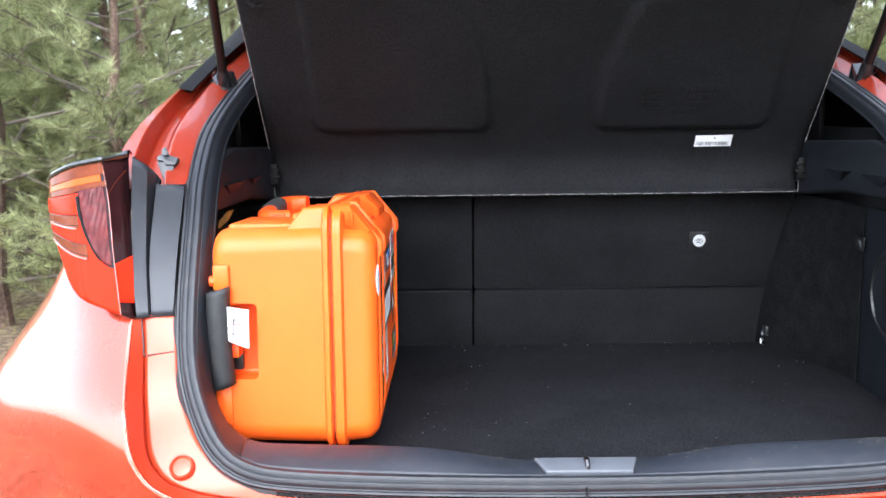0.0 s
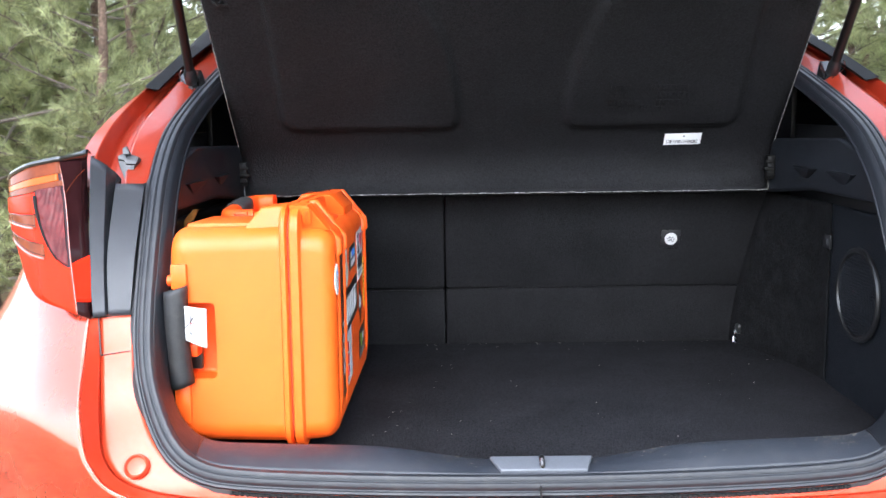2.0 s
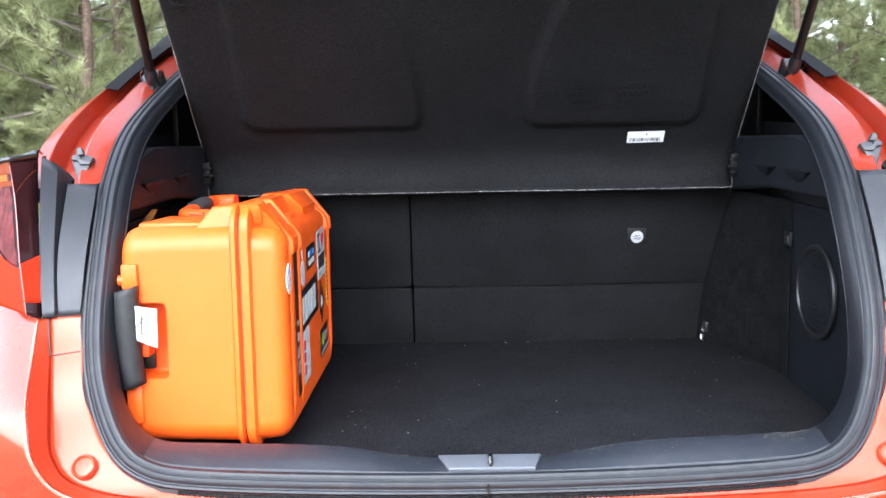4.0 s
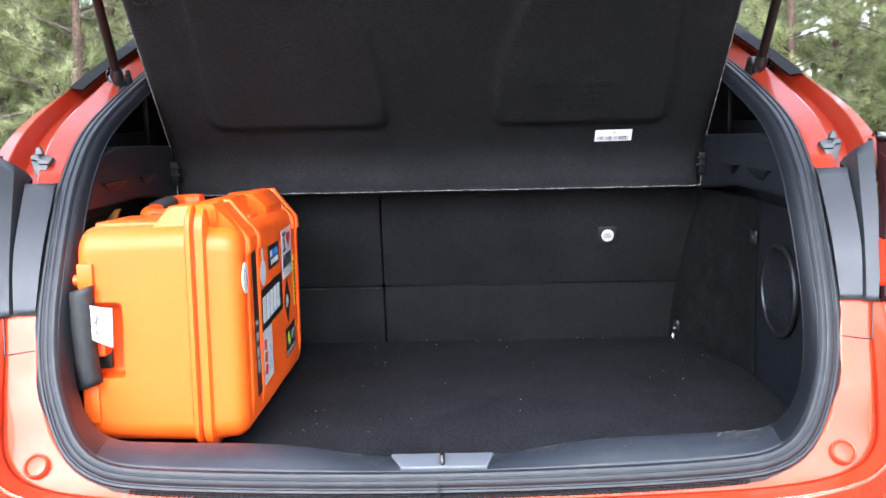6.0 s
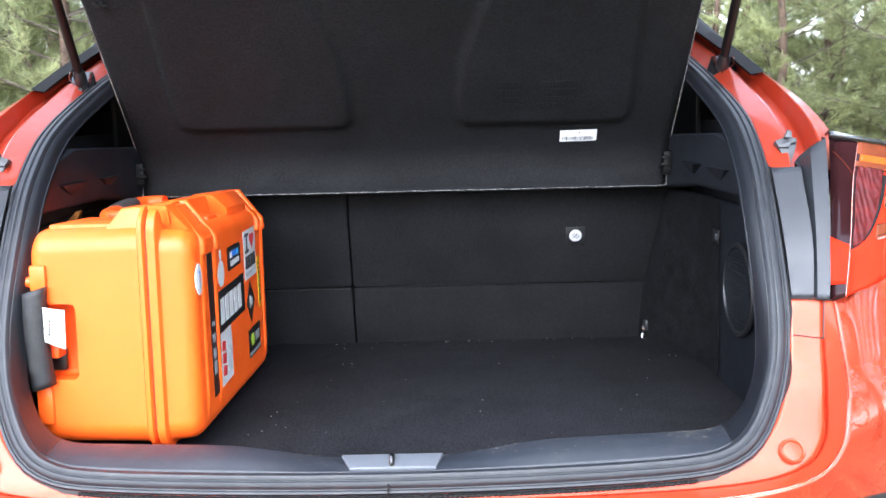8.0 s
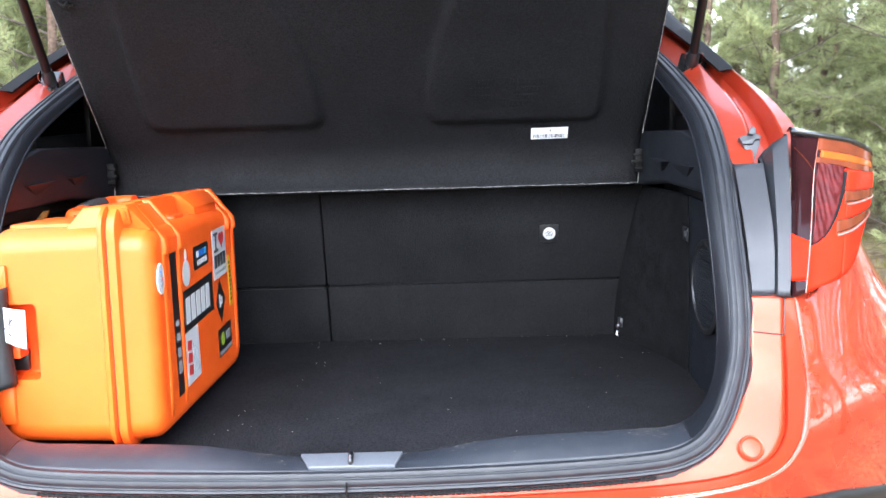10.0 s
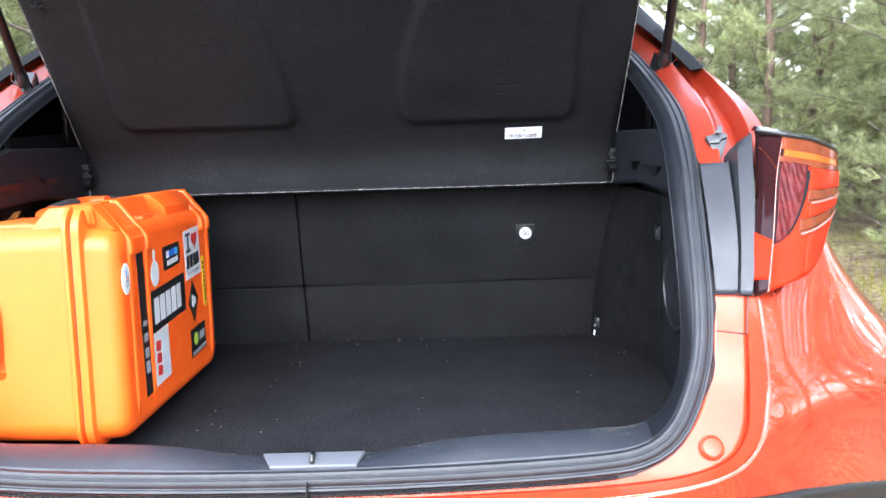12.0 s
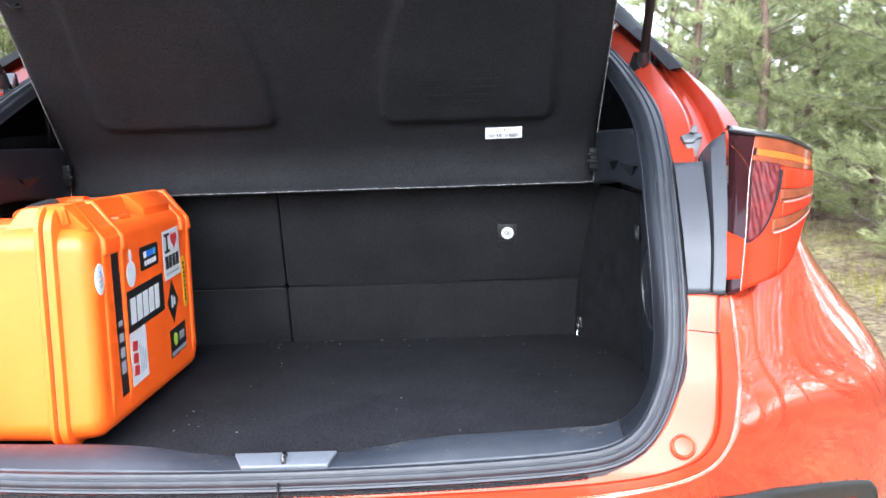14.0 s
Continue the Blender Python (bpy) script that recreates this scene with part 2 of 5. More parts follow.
def box(lo, hi, bevel=0.0, segments=2):
    bm = bmesh.new()
    bmesh.ops.create_cube(bm, size=1)
    lo, hi = Vector(lo), Vector(hi)
    for v in bm.verts:
        v.co = Vector([lo[k] + (v.co[k] + 0.5) * (hi[k] - lo[k]) for k in range(3)])
    if bevel:
        bmesh.ops.bevel(bm, geom=bm.edges[:], offset=bevel, segments=segments, profile=0.5, affect="EDGES", clamp_overlap=True)
    return bm


def prism(outline, to3d, depth_a, depth_b, bevel=0.0, segments=2):
    """An outline of (u, v) pushed out from depth_a to depth_b; to3d(u, v, d) places it."""
    bm = bmesh.new()
    a = [bm.verts.new(to3d(u, v, depth_a)) for u, v in outline]
    b = [bm.verts.new(to3d(u, v, depth_b)) for u, v in outline]
    ends = [bm.faces.new(a[::-1]), bm.faces.new(b)]
    for i in range(len(a)):
        j = (i + 1) % len(a)
        bm.faces.new((a[i], a[j], b[j], b[i]))
    bmesh.ops.recalc_face_normals(bm, faces=bm.faces[:])
    if bevel:
        rim = {e for f in ends for e in f.edges}
        bmesh.ops.bevel(bm, geom=list(rim), offset=bevel, segments=segments, profile=0.5, affect="EDGES", clamp_overlap=True)
    return bm


def round_rect(u0, v0, u1, v1, r, n=6):
    pts = []
    for cu, cv, a in ((u1 - r, v1 - r, 0), (u0 + r, v1 - r, 90), (u0 + r, v0 + r, 180), (u1 - r, v0 + r, 270)):
        pts += [(cu + r * math.cos(radians(a + 90 * k / n)), cv + r * math.sin(radians(a + 90 * k / n))) for k in range(n + 1)]
    return pts


def join(*bms):
    out = bmesh.new()
    for bm in bms:
        me = bpy.data.meshes.new("tmp")
        bm.to_mesh(me)
        out.from_mesh(me)
        bpy.data.meshes.remove(me)
        bm.free()
    return out


def mirrored(bm, side):
    if side < 0:
        for v in bm.verts:
            v.co.x = -v.co.x
        bmesh.ops.reverse_faces(bm, faces=bm.faces[:])
    return bm


def thing(name, at, label, category, group="", kind=""):
    ob = new(name)
    ob.location = at
    ob.empty_display_size = 0.1
    return tagged(ob, label, category, group, kind)


def mesh_of(name, bm, mat, angle=35):
    me = bpy.data.meshes.new(name)
    bm.to_mesh(me)
    bm.free()
    me.materials.append(mat)
    me.shade_smooth()
    me.set_sharp_from_angle(angle=radians(angle))
    return me


def part(name, bm, mat, parent, label="", thick=0.0, local=False, angle=35, fix=True, face=None):
    """Links a bmesh as one mesh under a thing or a part. The mesh is in world places, or in the thing's own with local."""
    if fix:
        bmesh.ops.recalc_face_normals(bm, faces=bm.faces[:])
    if face:
        bm.normal_update()
        if sum((f.normal * f.calc_area()).dot(Vector(face)) for f in bm.faces) < 0:
            bmesh.ops.reverse_faces(bm, faces=bm.faces[:])
    ob = new(name, mesh_of(name, bm, mat, angle))
    ob.parent = parent
    if parent.parent is None and not local:
        ob.matrix_parent_inverse = parent.matrix_basis.inverted() if parent.data else Matrix.Translation(-parent.location)
    if thick:
        s = ob.modifiers.new("thickness", "SOLIDIFY")
        s.thickness, s.offset = abs(thick), (1 if thick > 0 else -1)
    return tagged(ob, label)


def solid(name, bm, mat, label, category="", kind="", group="", thick=0.0, angle=35, fix=True):
    """Links a bmesh as a top-level object."""
    if fix:
        bmesh.ops.recalc_face_normals(bm, faces=bm.faces[:])
    ob = new(name, mesh_of(name, bm, mat, angle))
    if thick:
        s = ob.modifiers.new("thickness", "SOLIDIFY")
        s.thickness, s.offset = abs(thick), (1 if thick > 0 else -1)
    return tagged(ob, label, category, group, kind)


# ---- the car: rear end with the tailgate open ----
car = thing("car", (0, 1.6, 0), "orange metallic hatchback with its tailgate open on forest ground", "car")

# the rear opening, from the middle of the sill up one side to the middle of the roof
HALF = [(0.0, -0.006, 0.685), (0.22, -0.005, 0.688), (0.40, -0.002, 0.696), (0.47, 0.004, 0.708), (0.516, 0.022, 0.735), (0.55, 0.055, 0.782),
        (0.572, 0.090, 0.845), (0.579, 0.125, 0.925), (0.587, 0.205, 1.035), (0.597, 0.285, 1.105), (0.604, 0.395, 1.170),
        (0.602, 0.560, 1.232), (0.590, 0.735, 1.292), (0.566, 0.90, 1.348), (0.49, 1.0, 1.382), (0.25, 1.04, 1.395)]
LOOP = HALF + [(0.0, 1.045, 1.397)] + [(-x, y, z) for x, y, z in HALF[:0:-1]]
RIM = smooth_curve(LOOP, 220, closed=True)


def rim_frames(pts, closed=True):
    """Along the rim: the point, outwards (away from the opening) and backwards (out of the car)."""
    out, n = [], len(pts)
    zs = [0.60, 0.70, 0.80, 0.92, 1.03, 1.13, 1.20, 1.265, 1.36, 1.5]
    ys = [-0.05, 0.0, 0.07, 0.12, 0.20, 0.31, 0.46, 0.65, 0.95, 1.4]
    for i, p in enumerate(pts):
        a, b = (pts[i - 1], pts[(i + 1) % n]) if closed else (pts[max(i - 1, 0)], pts[min(i + 1, n - 1)])
        t = Vector(b - a).normalized()
        slope = (np.interp(p[2] + 0.03, zs, ys) - np.interp(p[2] - 0.03, zs, ys)) / 0.06
        back = Vector((0, -1, slope)).normalized()
        back = (back - t * back.dot(t)).normalized()
        out.append((Vector(p), t.cross(back), back))
    return out


def rim_sweep(frames, profile, closed=True, wrap=True):
    net = [[p + o * u + k * v for u, v in profile] for p, o, k in frames]
    return sheet(net, wrap_u=wrap, wrap_v=closed)


FRAMES = rim_frames(RIM)
SEAL = [(0.0, -0.012), (0.0, 0.002), (-0.0015, 0.0045), (-0.0045, 0.0047), (-0.0062, 0.0030), (-0.0078, 0.0032), (-0.009, 0.0055), (-0.012, 0.0075), (-0.0165, 0.0080),
        (-0.0182, 0.0064), (-0.0195, 0.0062), (-0.021, 0.0072), (-0.026, 0.0070), (-0.0295, 0.004), (-0.031, -0.002), (-0.031, -0.012)]
part("door_seal", rim_sweep(FRAMES, SEAL), RUBBER, car, "black ribbed rubber seal round the boot opening", angle=38)
LIPS = [(0.0005, 0.001), (0.006, -0.001), (0.0065, -0.006), (0.0005, -0.008)]
part("seal_lip", rim_sweep(FRAMES, LIPS), BLACK, car)

bead = sorted((f for f in FRAMES if abs(f[0].x) < 0.42 and f[0].z < 0.8), key=lambda f: f[0].x)
knurl = smooth_curve([tuple(p + o * 0.0045 + k * 0.0035) for p, o, k in bead], 460)
part("knurled_bead", tube(knurl, [0.0030 if i % 4 < 2 else 0.0022 for i in range(460)], 8), HINGE, car, "black knurled bead below the rubber seal", angle=20)

# ---- sill and pillar lining: one moulded surface round the opening, split at two joints ----
STATIONS = [HALF[0], (0.09, -0.006, 0.6855)] + HALF[1:14]
CREST = [(0.0, 0.050, 0.7165), (0.09, 0.050, 0.718), (0.22, 0.054, 0.735), (0.385, 0.064, 0.738), (0.460, 0.076, 0.739), (0.499, 0.090, 0.757), (0.522, 0.105, 0.793),
         (0.534, 0.122, 0.841), (0.537, 0.152, 0.925), (0.542, 0.222, 1.03), (0.551, 0.302, 1.10), (0.560, 0.415, 1.162), (0.558, 0.578, 1.222), (0.546, 0.75, 1.28), (0.52, 0.91, 1.335)]
BEHIND = [(0.0, 0.15, 0.672), (0.09, 0.15, 0.672), (0.22, 0.145, 0.678), (0.395, 0.15, 0.682), (0.484, 0.155, 0.684), (0.536, 0.155, 0.708), (0.562, 0.16, 0.765),
          (0.574, 0.165, 0.842), (0.576, 0.195, 0.925), (0.578, 0.262, 1.03), (0.585, 0.345, 1.10), (0.594, 0.45, 1.155), (0.59, 0.61, 1.215), (0.575, 0.78, 1.27), (0.545, 0.93, 1.325)]
start_rail, swell, round_rail = [], [], []
for (p, o, k), c, d in zip(rim_frames(np.array(STATIONS), closed=False), CREST, BEHIND):
    a0 = p - o * 0.030 + k * 0.002
    start_rail.append(tuple(a0))
    swell.append(tuple(a0.lerp(Vector(c), 0.55) + k * 0.005))
    round_rail.append(tuple(Vector(c).lerp(Vector(d), 0.16) + k * 0.003))
rails = spline_rows([start_rail, swell, CREST, round_rail, BEHIND], 281)
LINING = np.transpose(spline_rows(np.transpose(rails, (1, 0, 2)), 21), (1, 0, 2))
CUT = 86


def lining_at(u, v):
    """A place on the lining: u from the middle of the sill to the joint, v from the seal inwards."""
    x = u * CUT
    i, t = int(x), x - int(x)
    j = int(round(v * 20))
    return Vector(LINING[j][i]) * (1 - t) + Vector(LINING[j][min(i + 1, CUT)]) * t


half_sill = LINING[:, :CUT + 1]
flip = half_sill[:, :0:-1] * np.array([-1, 1, 1])
part("sill_trim", sheet(np.concatenate([flip, half_sill], axis=1)), SILL, car, "scuffed dark grey plastic loading sill", thick=-0.003, face=(0, -0.5, 1), angle=60)
for side in (-1, 1):
    part("pillar_trim", mirrored(sheet(LINING[:, CUT:]), side), TRIM, car, "dark grey plastic trim lining the opening", thick=-0.003, face=(-side, -0.6, 0.3), angle=60)
    line = [Vector(row[CUT]) for row in LINING[1:15]]
    part("sill_joint", mirrored(tube(line, 0.0012, 6), side), BLACK, car)
tray = [(-0.066, 0.0365), (0.076, 0.0365), (0.066, 0.008), (-0.052, 0.008)]
part("latch_tray", prism(tray, lambda u, v, d: (u, v, 0.7125 + (v - 0.008) * 0.30 + d), 0.0, 0.006, 0.002), INSERT, car, "pale grey plastic latch surround")
part("striker", tube([(0.005, 0.031, 0.712), (0.005, 0.031, 0.722), (0.005, 0.027, 0.728), (0.005, 0.018, 0.728), (0.005, 0.0135, 0.723), (0.005, 0.0125, 0.710)], 0.0036, 10), GUNMETAL, car, "dark steel latch striker loop")
part("seal_joint", box((0.000, -0.018, 0.684), (0.0015, 0.004, 0.701)), BLACK, car)

# ---- rear body panels, one side and its mirror ----
EDGE = [(0.0, -0.006, 0.684), (0.20, -0.005, 0.687), (0.40, -0.002, 0.696), (0.475, 0.005, 0.710), (0.53, 0.034, 0.754), (0.565, 0.076, 0.815), (0.5745, 0.098, 0.868), (0.579, 0.121, 0.917)]
STEP = [(0.0, -0.008, 0.674), (0.20, -0.008, 0.677), (0.43, -0.005, 0.685), (0.545, 0.000, 0.702), (0.594, 0.020, 0.733), (0.612, 0.060, 0.79), (0.620, 0.095, 0.860), (0.626, 0.117, 0.917)]
CREASE = [(0.0, -0.044, 0.672), (0.20, -0.044, 0.675), (0.41, -0.043, 0.684), (0.545, -0.043, 0.706), (0.600, -0.026, 0.745), (0.622, 0.008, 0.808), (0.633, 0.065, 0.865), (0.638, 0.106, 0.916)]
RIDGE = [(0.0, -0.066, 0.60), (0.20, -0.064, 0.60), (0.42, -0.056, 0.605), (0.62, -0.008, 0.61), (0.704, 0.034, 0.700), (0.708, 0.042, 0.787), (0.712, 0.108, 0.868), (0.714, 0.172, 0.953)]
CORNER = [(0.0, -0.070, 0.48), (0.22, -0.068, 0.48), (0.47, -0.056, 0.48), (0.73, 0.060, 0.50), (0.830, 0.140, 0.64), (0.836, 0.143, 0.757), (0.822, 0.212, 0.856), (0.782, 0.236, 0.985)]
FLANK = [(0.0, -0.03, 0.36), (0.22, -0.03, 0.36), (0.50, -0.02, 0.36), (0.78, 0.10, 0.40), (0.965, 0.26, 0.55), (0.985, 0.300, 0.730), (0.918, 0.342, 0.840), (0.815, 0.352, 0.955)]
DOOR = [(0.0, 0.10, 0.28), (0.22, 0.10, 0.28), (0.50, 0.10, 0.28), (0.74, 0.12, 0.28), (0.955, 0.45, 0.42), (0.975, 0.52, 0.71), (0.918, 0.56, 0.84), (0.810, 0.58, 0.96)]
for side in (-1, 1):
    flange = surface([EDGE, [tuple((Vector(a) + Vector(b)) / 2) for a, b in zip(EDGE, STEP)], STEP], 64, 10)
    part("rear_flange", mirrored(sheet(flange), side), INNER_PAINT, car, "orange painted body flange below the seal", thick=-0.002, face=(0, -1, 0.5))
    step = surface([STEP, [tuple((Vector(a) * 0.45 + Vector(b) * 0.55)) for a, b in zip(STEP, CREASE)], CREASE], 64, 7)
    part("bumper_step", mirrored(sheet(step), side), INNER_PAINT, car, thick=-0.002, face=(-side, -0.5, 1))
    low = surface([r[:6] for r in (CREASE, RIDGE, CORNER, FLANK, DOOR)], 56, 48)
    high = surface([r[5:] for r in (CREASE, RIDGE, CORNER, FLANK, DOOR)], 24, 48)
    skin = faired(np.concatenate([low, high[:, 1:]], axis=1), 150.0, 130.0)
    part("rear_bumper", mirrored(sheet(skin), side), PAINT, car, "glossy orange bumper and flared rear wing", thick=-0.003, face=(side, -1, 0))
    rim = spline_rows([CREASE], 64)[0]
    part("bumper_lip", mirrored(tube(rim, 0.0016, 8), side), PAINT, car)
    # square cover and its joints, below the lamp
    for a, b in (((0.5775, 0.1005, 0.866), (0.6205, 0.0965, 0.861)), ((0.6205, 0.0965, 0.861), (0.6275, 0.1165, 0.916)), ((0.58, 0.1195, 0.9155), (0.64, 0.1065, 0.9135))):
        part("panel_gap", mirrored(tube([Vector(a) + Vector((0, -0.0022, 0.0014)), Vector(b) + Vector((0, -0.0022, 0.0014))], 0.0010, 6), side), BLACK, car)
    # rubber buffer pad, a dished round
    c, nrm = Vector((0.550, 0.0105, 0.7285)), Vector((0.04, -0.78, 0.62)).normalized()
    e1 = nrm.orthogonal().normalized()
    e2 = nrm.cross(e1)
    dish = [[c + nrm * h + r * (math.cos(a) * e1 + math.sin(a) * e2) for a in np.linspace(0, 2 * math.pi, 28, endpoint=False)]
            for r, h in ((0.0175, -0.003), (0.0168, 0.0026), (0.0155, 0.0040), (0.0142, 0.0034), (0.0132, -0.0002), (0.0125, -0.0008), (0.0100, -0.0004), (0.006, 0.0000), (0.0005, 0.0002))]
    part("buffer_stop", mirrored(sheet(dish, wrap_u=True), side), INNER_PAINT, car, "round dished orange buffer seat")

    # ---- rear pillar and its water channel ----
    SEALS = [(0.594, 0.265, 1.088), (0.598, 0.300, 1.118), (0.604, 0.395, 1.170), (0.602, 0.56, 1.232), (0.590, 0.735, 1.292), (0.566, 0.90, 1.348)]
    LEDGE = [(0.628, 0.255, 1.086), (0.634, 0.29, 1.118), (0.643, 0.385, 1.175), (0.640, 0.55, 1.240), (0.628, 0.72, 1.302), (0.605, 0.89, 1.360)]
    DITCH = [(0.641, 0.305, 1.085), (0.653, 0.347, 1.117), (0.665, 0.445, 1.172), (0.660, 0.60, 1.238), (0.645, 0.75, 1.300), (0.62, 0.90, 1.360)]
    DITCH_B = [(0.666, 0.305, 1.085), (0.682, 0.350, 1.117), (0.683, 0.448, 1.175), (0.669, 0.60, 1.243), (0.650, 0.75, 1.305), (0.625, 0.90, 1.366)]
    WALL = [(0.672, 0.255, 1.090), (0.690, 0.30, 1.125), (0.692, 0.395, 1.184), (0.677, 0.55, 1.252), (0.657, 0.71, 1.316), (0.632, 0.88, 1.378)]
    OUTER = [(0.712, 0.285, 1.085), (0.726, 0.335, 1.135), (0.713, 0.43, 1.193), (0.685, 0.58, 1.255), (0.664, 0.74, 1.319), (0.642, 0.90, 1.388)]
    FAR = [(0.76, 0.45, 1.00), (0.755, 0.50, 1.08), (0.736, 0.58, 1.15), (0.702, 0.72, 1.220), (0.680, 0.86, 1.295), (0.65, 1.0, 1.370)]
    rails = spline_rows([SEALS, LEDGE, DITCH, DITCH_B, WALL, OUTER, FAR], 48)
    pillar = [rails[0]]
    for a, b in zip(rails, rails[1:]):
        pillar += [a + (b - a) * t for t in (0.06, 0.2, 0.4, 0.6, 0.8, 0.94)]
    pillar.append(rails[-1])
    # the whole pillar takes the darkened orange that stands for channel shade
    part("rear_pillar", mirrored(sheet(pillar), side), SHADED_PAINT, car, "orange rear pillar with a recessed water channel", thick=-0.002, angle=16, face=(side * 0.3, -1, 0.5))
    high = [k for k in range(48) if rails[5][k][1] > 0.56]
    out = np.array([-0.001, -0.012, 0.000])
    strip = [[rails[4][k] - np.array([0.024, -0.004, 0.004]), rails[4][k] - np.array([0.024, 0, 0.004]) + out, rails[4][k] + out * 1.2, rails[5][k] + out, rails[5][k] + np.array([0.006, 0.006, 0.002]), rails[5][k] + np.array([0.0, 0.02, -0.01])] for k in high]
    far = rails[5][-1] - rails[5][-5]
    strip.append([p + far * (0.22 / np.linalg.norm(far)) for p in strip[-1]])
    bm = sheet(strip, wrap_u=True)
    bm.verts.ensure_lookup_table()
    bm.faces.new([bm.verts[i] for i in range(6)])
    part("glass_edge_trim", mirrored(bm, side), HINGE, car, "matt black plastic trim along the roof side")

    # bracket of the strut, and the strut
    foot = Vector((0.620 - 0.010 * (side < 0), 0.622, 1.256))
    along, lie = Vector((-0.045 - 0.040 * (side < 0), -0.66, 0.75)).normalized(), Vector((0.15, -0.78, 0.61)).normalized()
    plate = [(0.0, -0.034), (0.022, -0.028), (0.030, 0.004), (0.016, 0.030), (-0.014, 0.030), (-0.025, 0.0), (-0.019, -0.031)]
    right, fwd = Vector((1, 0, 0)), Vector((0.0, 0.61, 0.79))
    bracket = part("strut_bracket", mirrored(prism(plate, lambda u, v, d: foot + right * u + fwd * v + lie * d, 0.000, 0.010, 0.001), side), GLOSS, car, "black steel strut bracket")
    part("bolt", mirrored(tube([foot + fwd * -0.020 + lie * 0.008, foot + fwd * -0.020 + lie * 0.015], 0.0070, 8), side), STRUT, bracket)
    strut = part("gas_strut", mirrored(tube([foot + lie * 0.012 + along * 0.012, foot + lie * 0.012 + along * 0.30, foot + lie * 0.012 + along * 0.301, foot + lie * 0.012 + along * 0.52], [0.0088, 0.0088, 0.0105, 0.0105], 16), side), STRUT, car, "black gas strut holding up the tailgate")
    part("ball_socket", mirrored(tube([foot + lie * 0.002, foot + lie * 0.012, foot + lie * 0.013 + along * 0.016, foot + lie * 0.012 + along * 0.03], [0.008, 0.012, 0.0125, 0.010], 12), side), BLACK, strut)
    part("spring_clip", mirrored(tube([foot + lie * 0.010 + right * 0.016 + along * q + right * 0.006 * math.sin(q * 110) for q in np.linspace(-0.012, 0.03, 9)], 0.0013, 6), side), STEEL, strut, "bright wire retaining clip")

    # grey clip in the channel
    g0 = Vector((0.633, 0.298, 1.123))
    ku, kv, kd = Vector((0.93, -0.10, 0.0)), Vector((0.0, 0.45, 0.89)), Vector((-0.1, -0.89, 0.45))
    on_clip = lambda u, v, d: g0 + (ku * u + kv * v) * 1.18 + kd * d
    clip = join(prism([(-0.015, 0.009), (-0.004, 0.013), (0.008, 0.0115), (0.0155, 0.009), (0.0135, 0.0), (0.0015, -0.027), (-0.005, -0.025), (-0.010, -0.005)], on_clip, -0.012, 0.006, 0.0016, 2),
                prism([(-0.014, 0.002), (0.001, 0.005), (0.0055, 0.014), (0.0150, 0.009), (0.0135, 0.004), (0.006, 0.003), (0.002, -0.003), (-0.012, -0.003)], on_clip, 0.004, 0.011, 0.0014, 2),
                prism([(-0.003, 0.011), (0.003, 0.023), (0.009, 0.020), (0.0075, 0.010)], on_clip, -0.008, 0.013, 0.0016, 2))
    part("trim_clip", mirrored(clip, side), GREY_CLIP, car, "grey nylon trim clip")

    # ---- satin filler between lamp and opening ----
    f_low = [(0.5835, 0.127, 0.917), (0.583, 0.118, 0.917), (0.613, 0.114, 0.917), (0.6135, 0.123, 0.917), (0.6145, 0.124, 0.917), (0.6155, 0.107, 0.917), (0.631, 0.103, 0.917), (0.632, 0.112, 0.917)]
    f_mid = [(0.5865, 0.175, 1.000), (0.586, 0.165, 1.000), (0.6230, 0.153, 1.000), (0.6238, 0.176, 1.000), (0.6268, 0.175, 1.000), (0.6276, 0.150, 1.000), (0.645, 0.140, 1.000), (0.646, 0.152, 1.000)]
    f_top = [(0.5935, 0.258, 1.096), (0.593, 0.247, 1.096), (0.6310, 0.227, 1.098), (0.6322, 0.258, 1.102), (0.6385, 0.256, 1.112), (0.6405, 0.219, 1.128), (0.6585, 0.206, 1.142), (0.660, 0.222, 1.142)]
    part("lamp_filler", mirrored(sheet(np.transpose(spline_rows(np.transpose(np.array([f_low, f_mid, f_top]), (1, 0, 2)), 20), (1, 0, 2))), side), FILLER, car, "satin dark grey filler panel beside the tail lamp", thick=-0.002, angle=20, face=(0, -1, 0.3))

    # ---- tail lamp ----
    inner = [(0.634, 0.104, 0.914), (0.645, 0.143, 1.01), (0.656, 0.178, 1.08), (0.664, 0.208, 1.140)]
    nose = [(0.650, 0.094, 0.923), (0.664, 0.118, 1.00), (0.678, 0.150, 1.08), (0.694, 0.176, 1.136)]
    belly = [(0.722, 0.125, 0.947), (0.734, 0.146, 1.01), (0.745, 0.168, 1.07), (0.752, 0.196, 1.124)]
    rim_o = [(0.786, 0.247, 0.990), (0.803, 0.252, 1.025), (0.811, 0.259, 1.062), (0.812, 0.268, 1.100)]
    rear = [(0.775, 0.40, 0.98), (0.79, 0.40, 1.02), (0.80, 0.41, 1.05), (0.80, 0.42, 1.09)]

    net_rows = spline_rows([inner, nose, belly, rim_o, rear], 31)

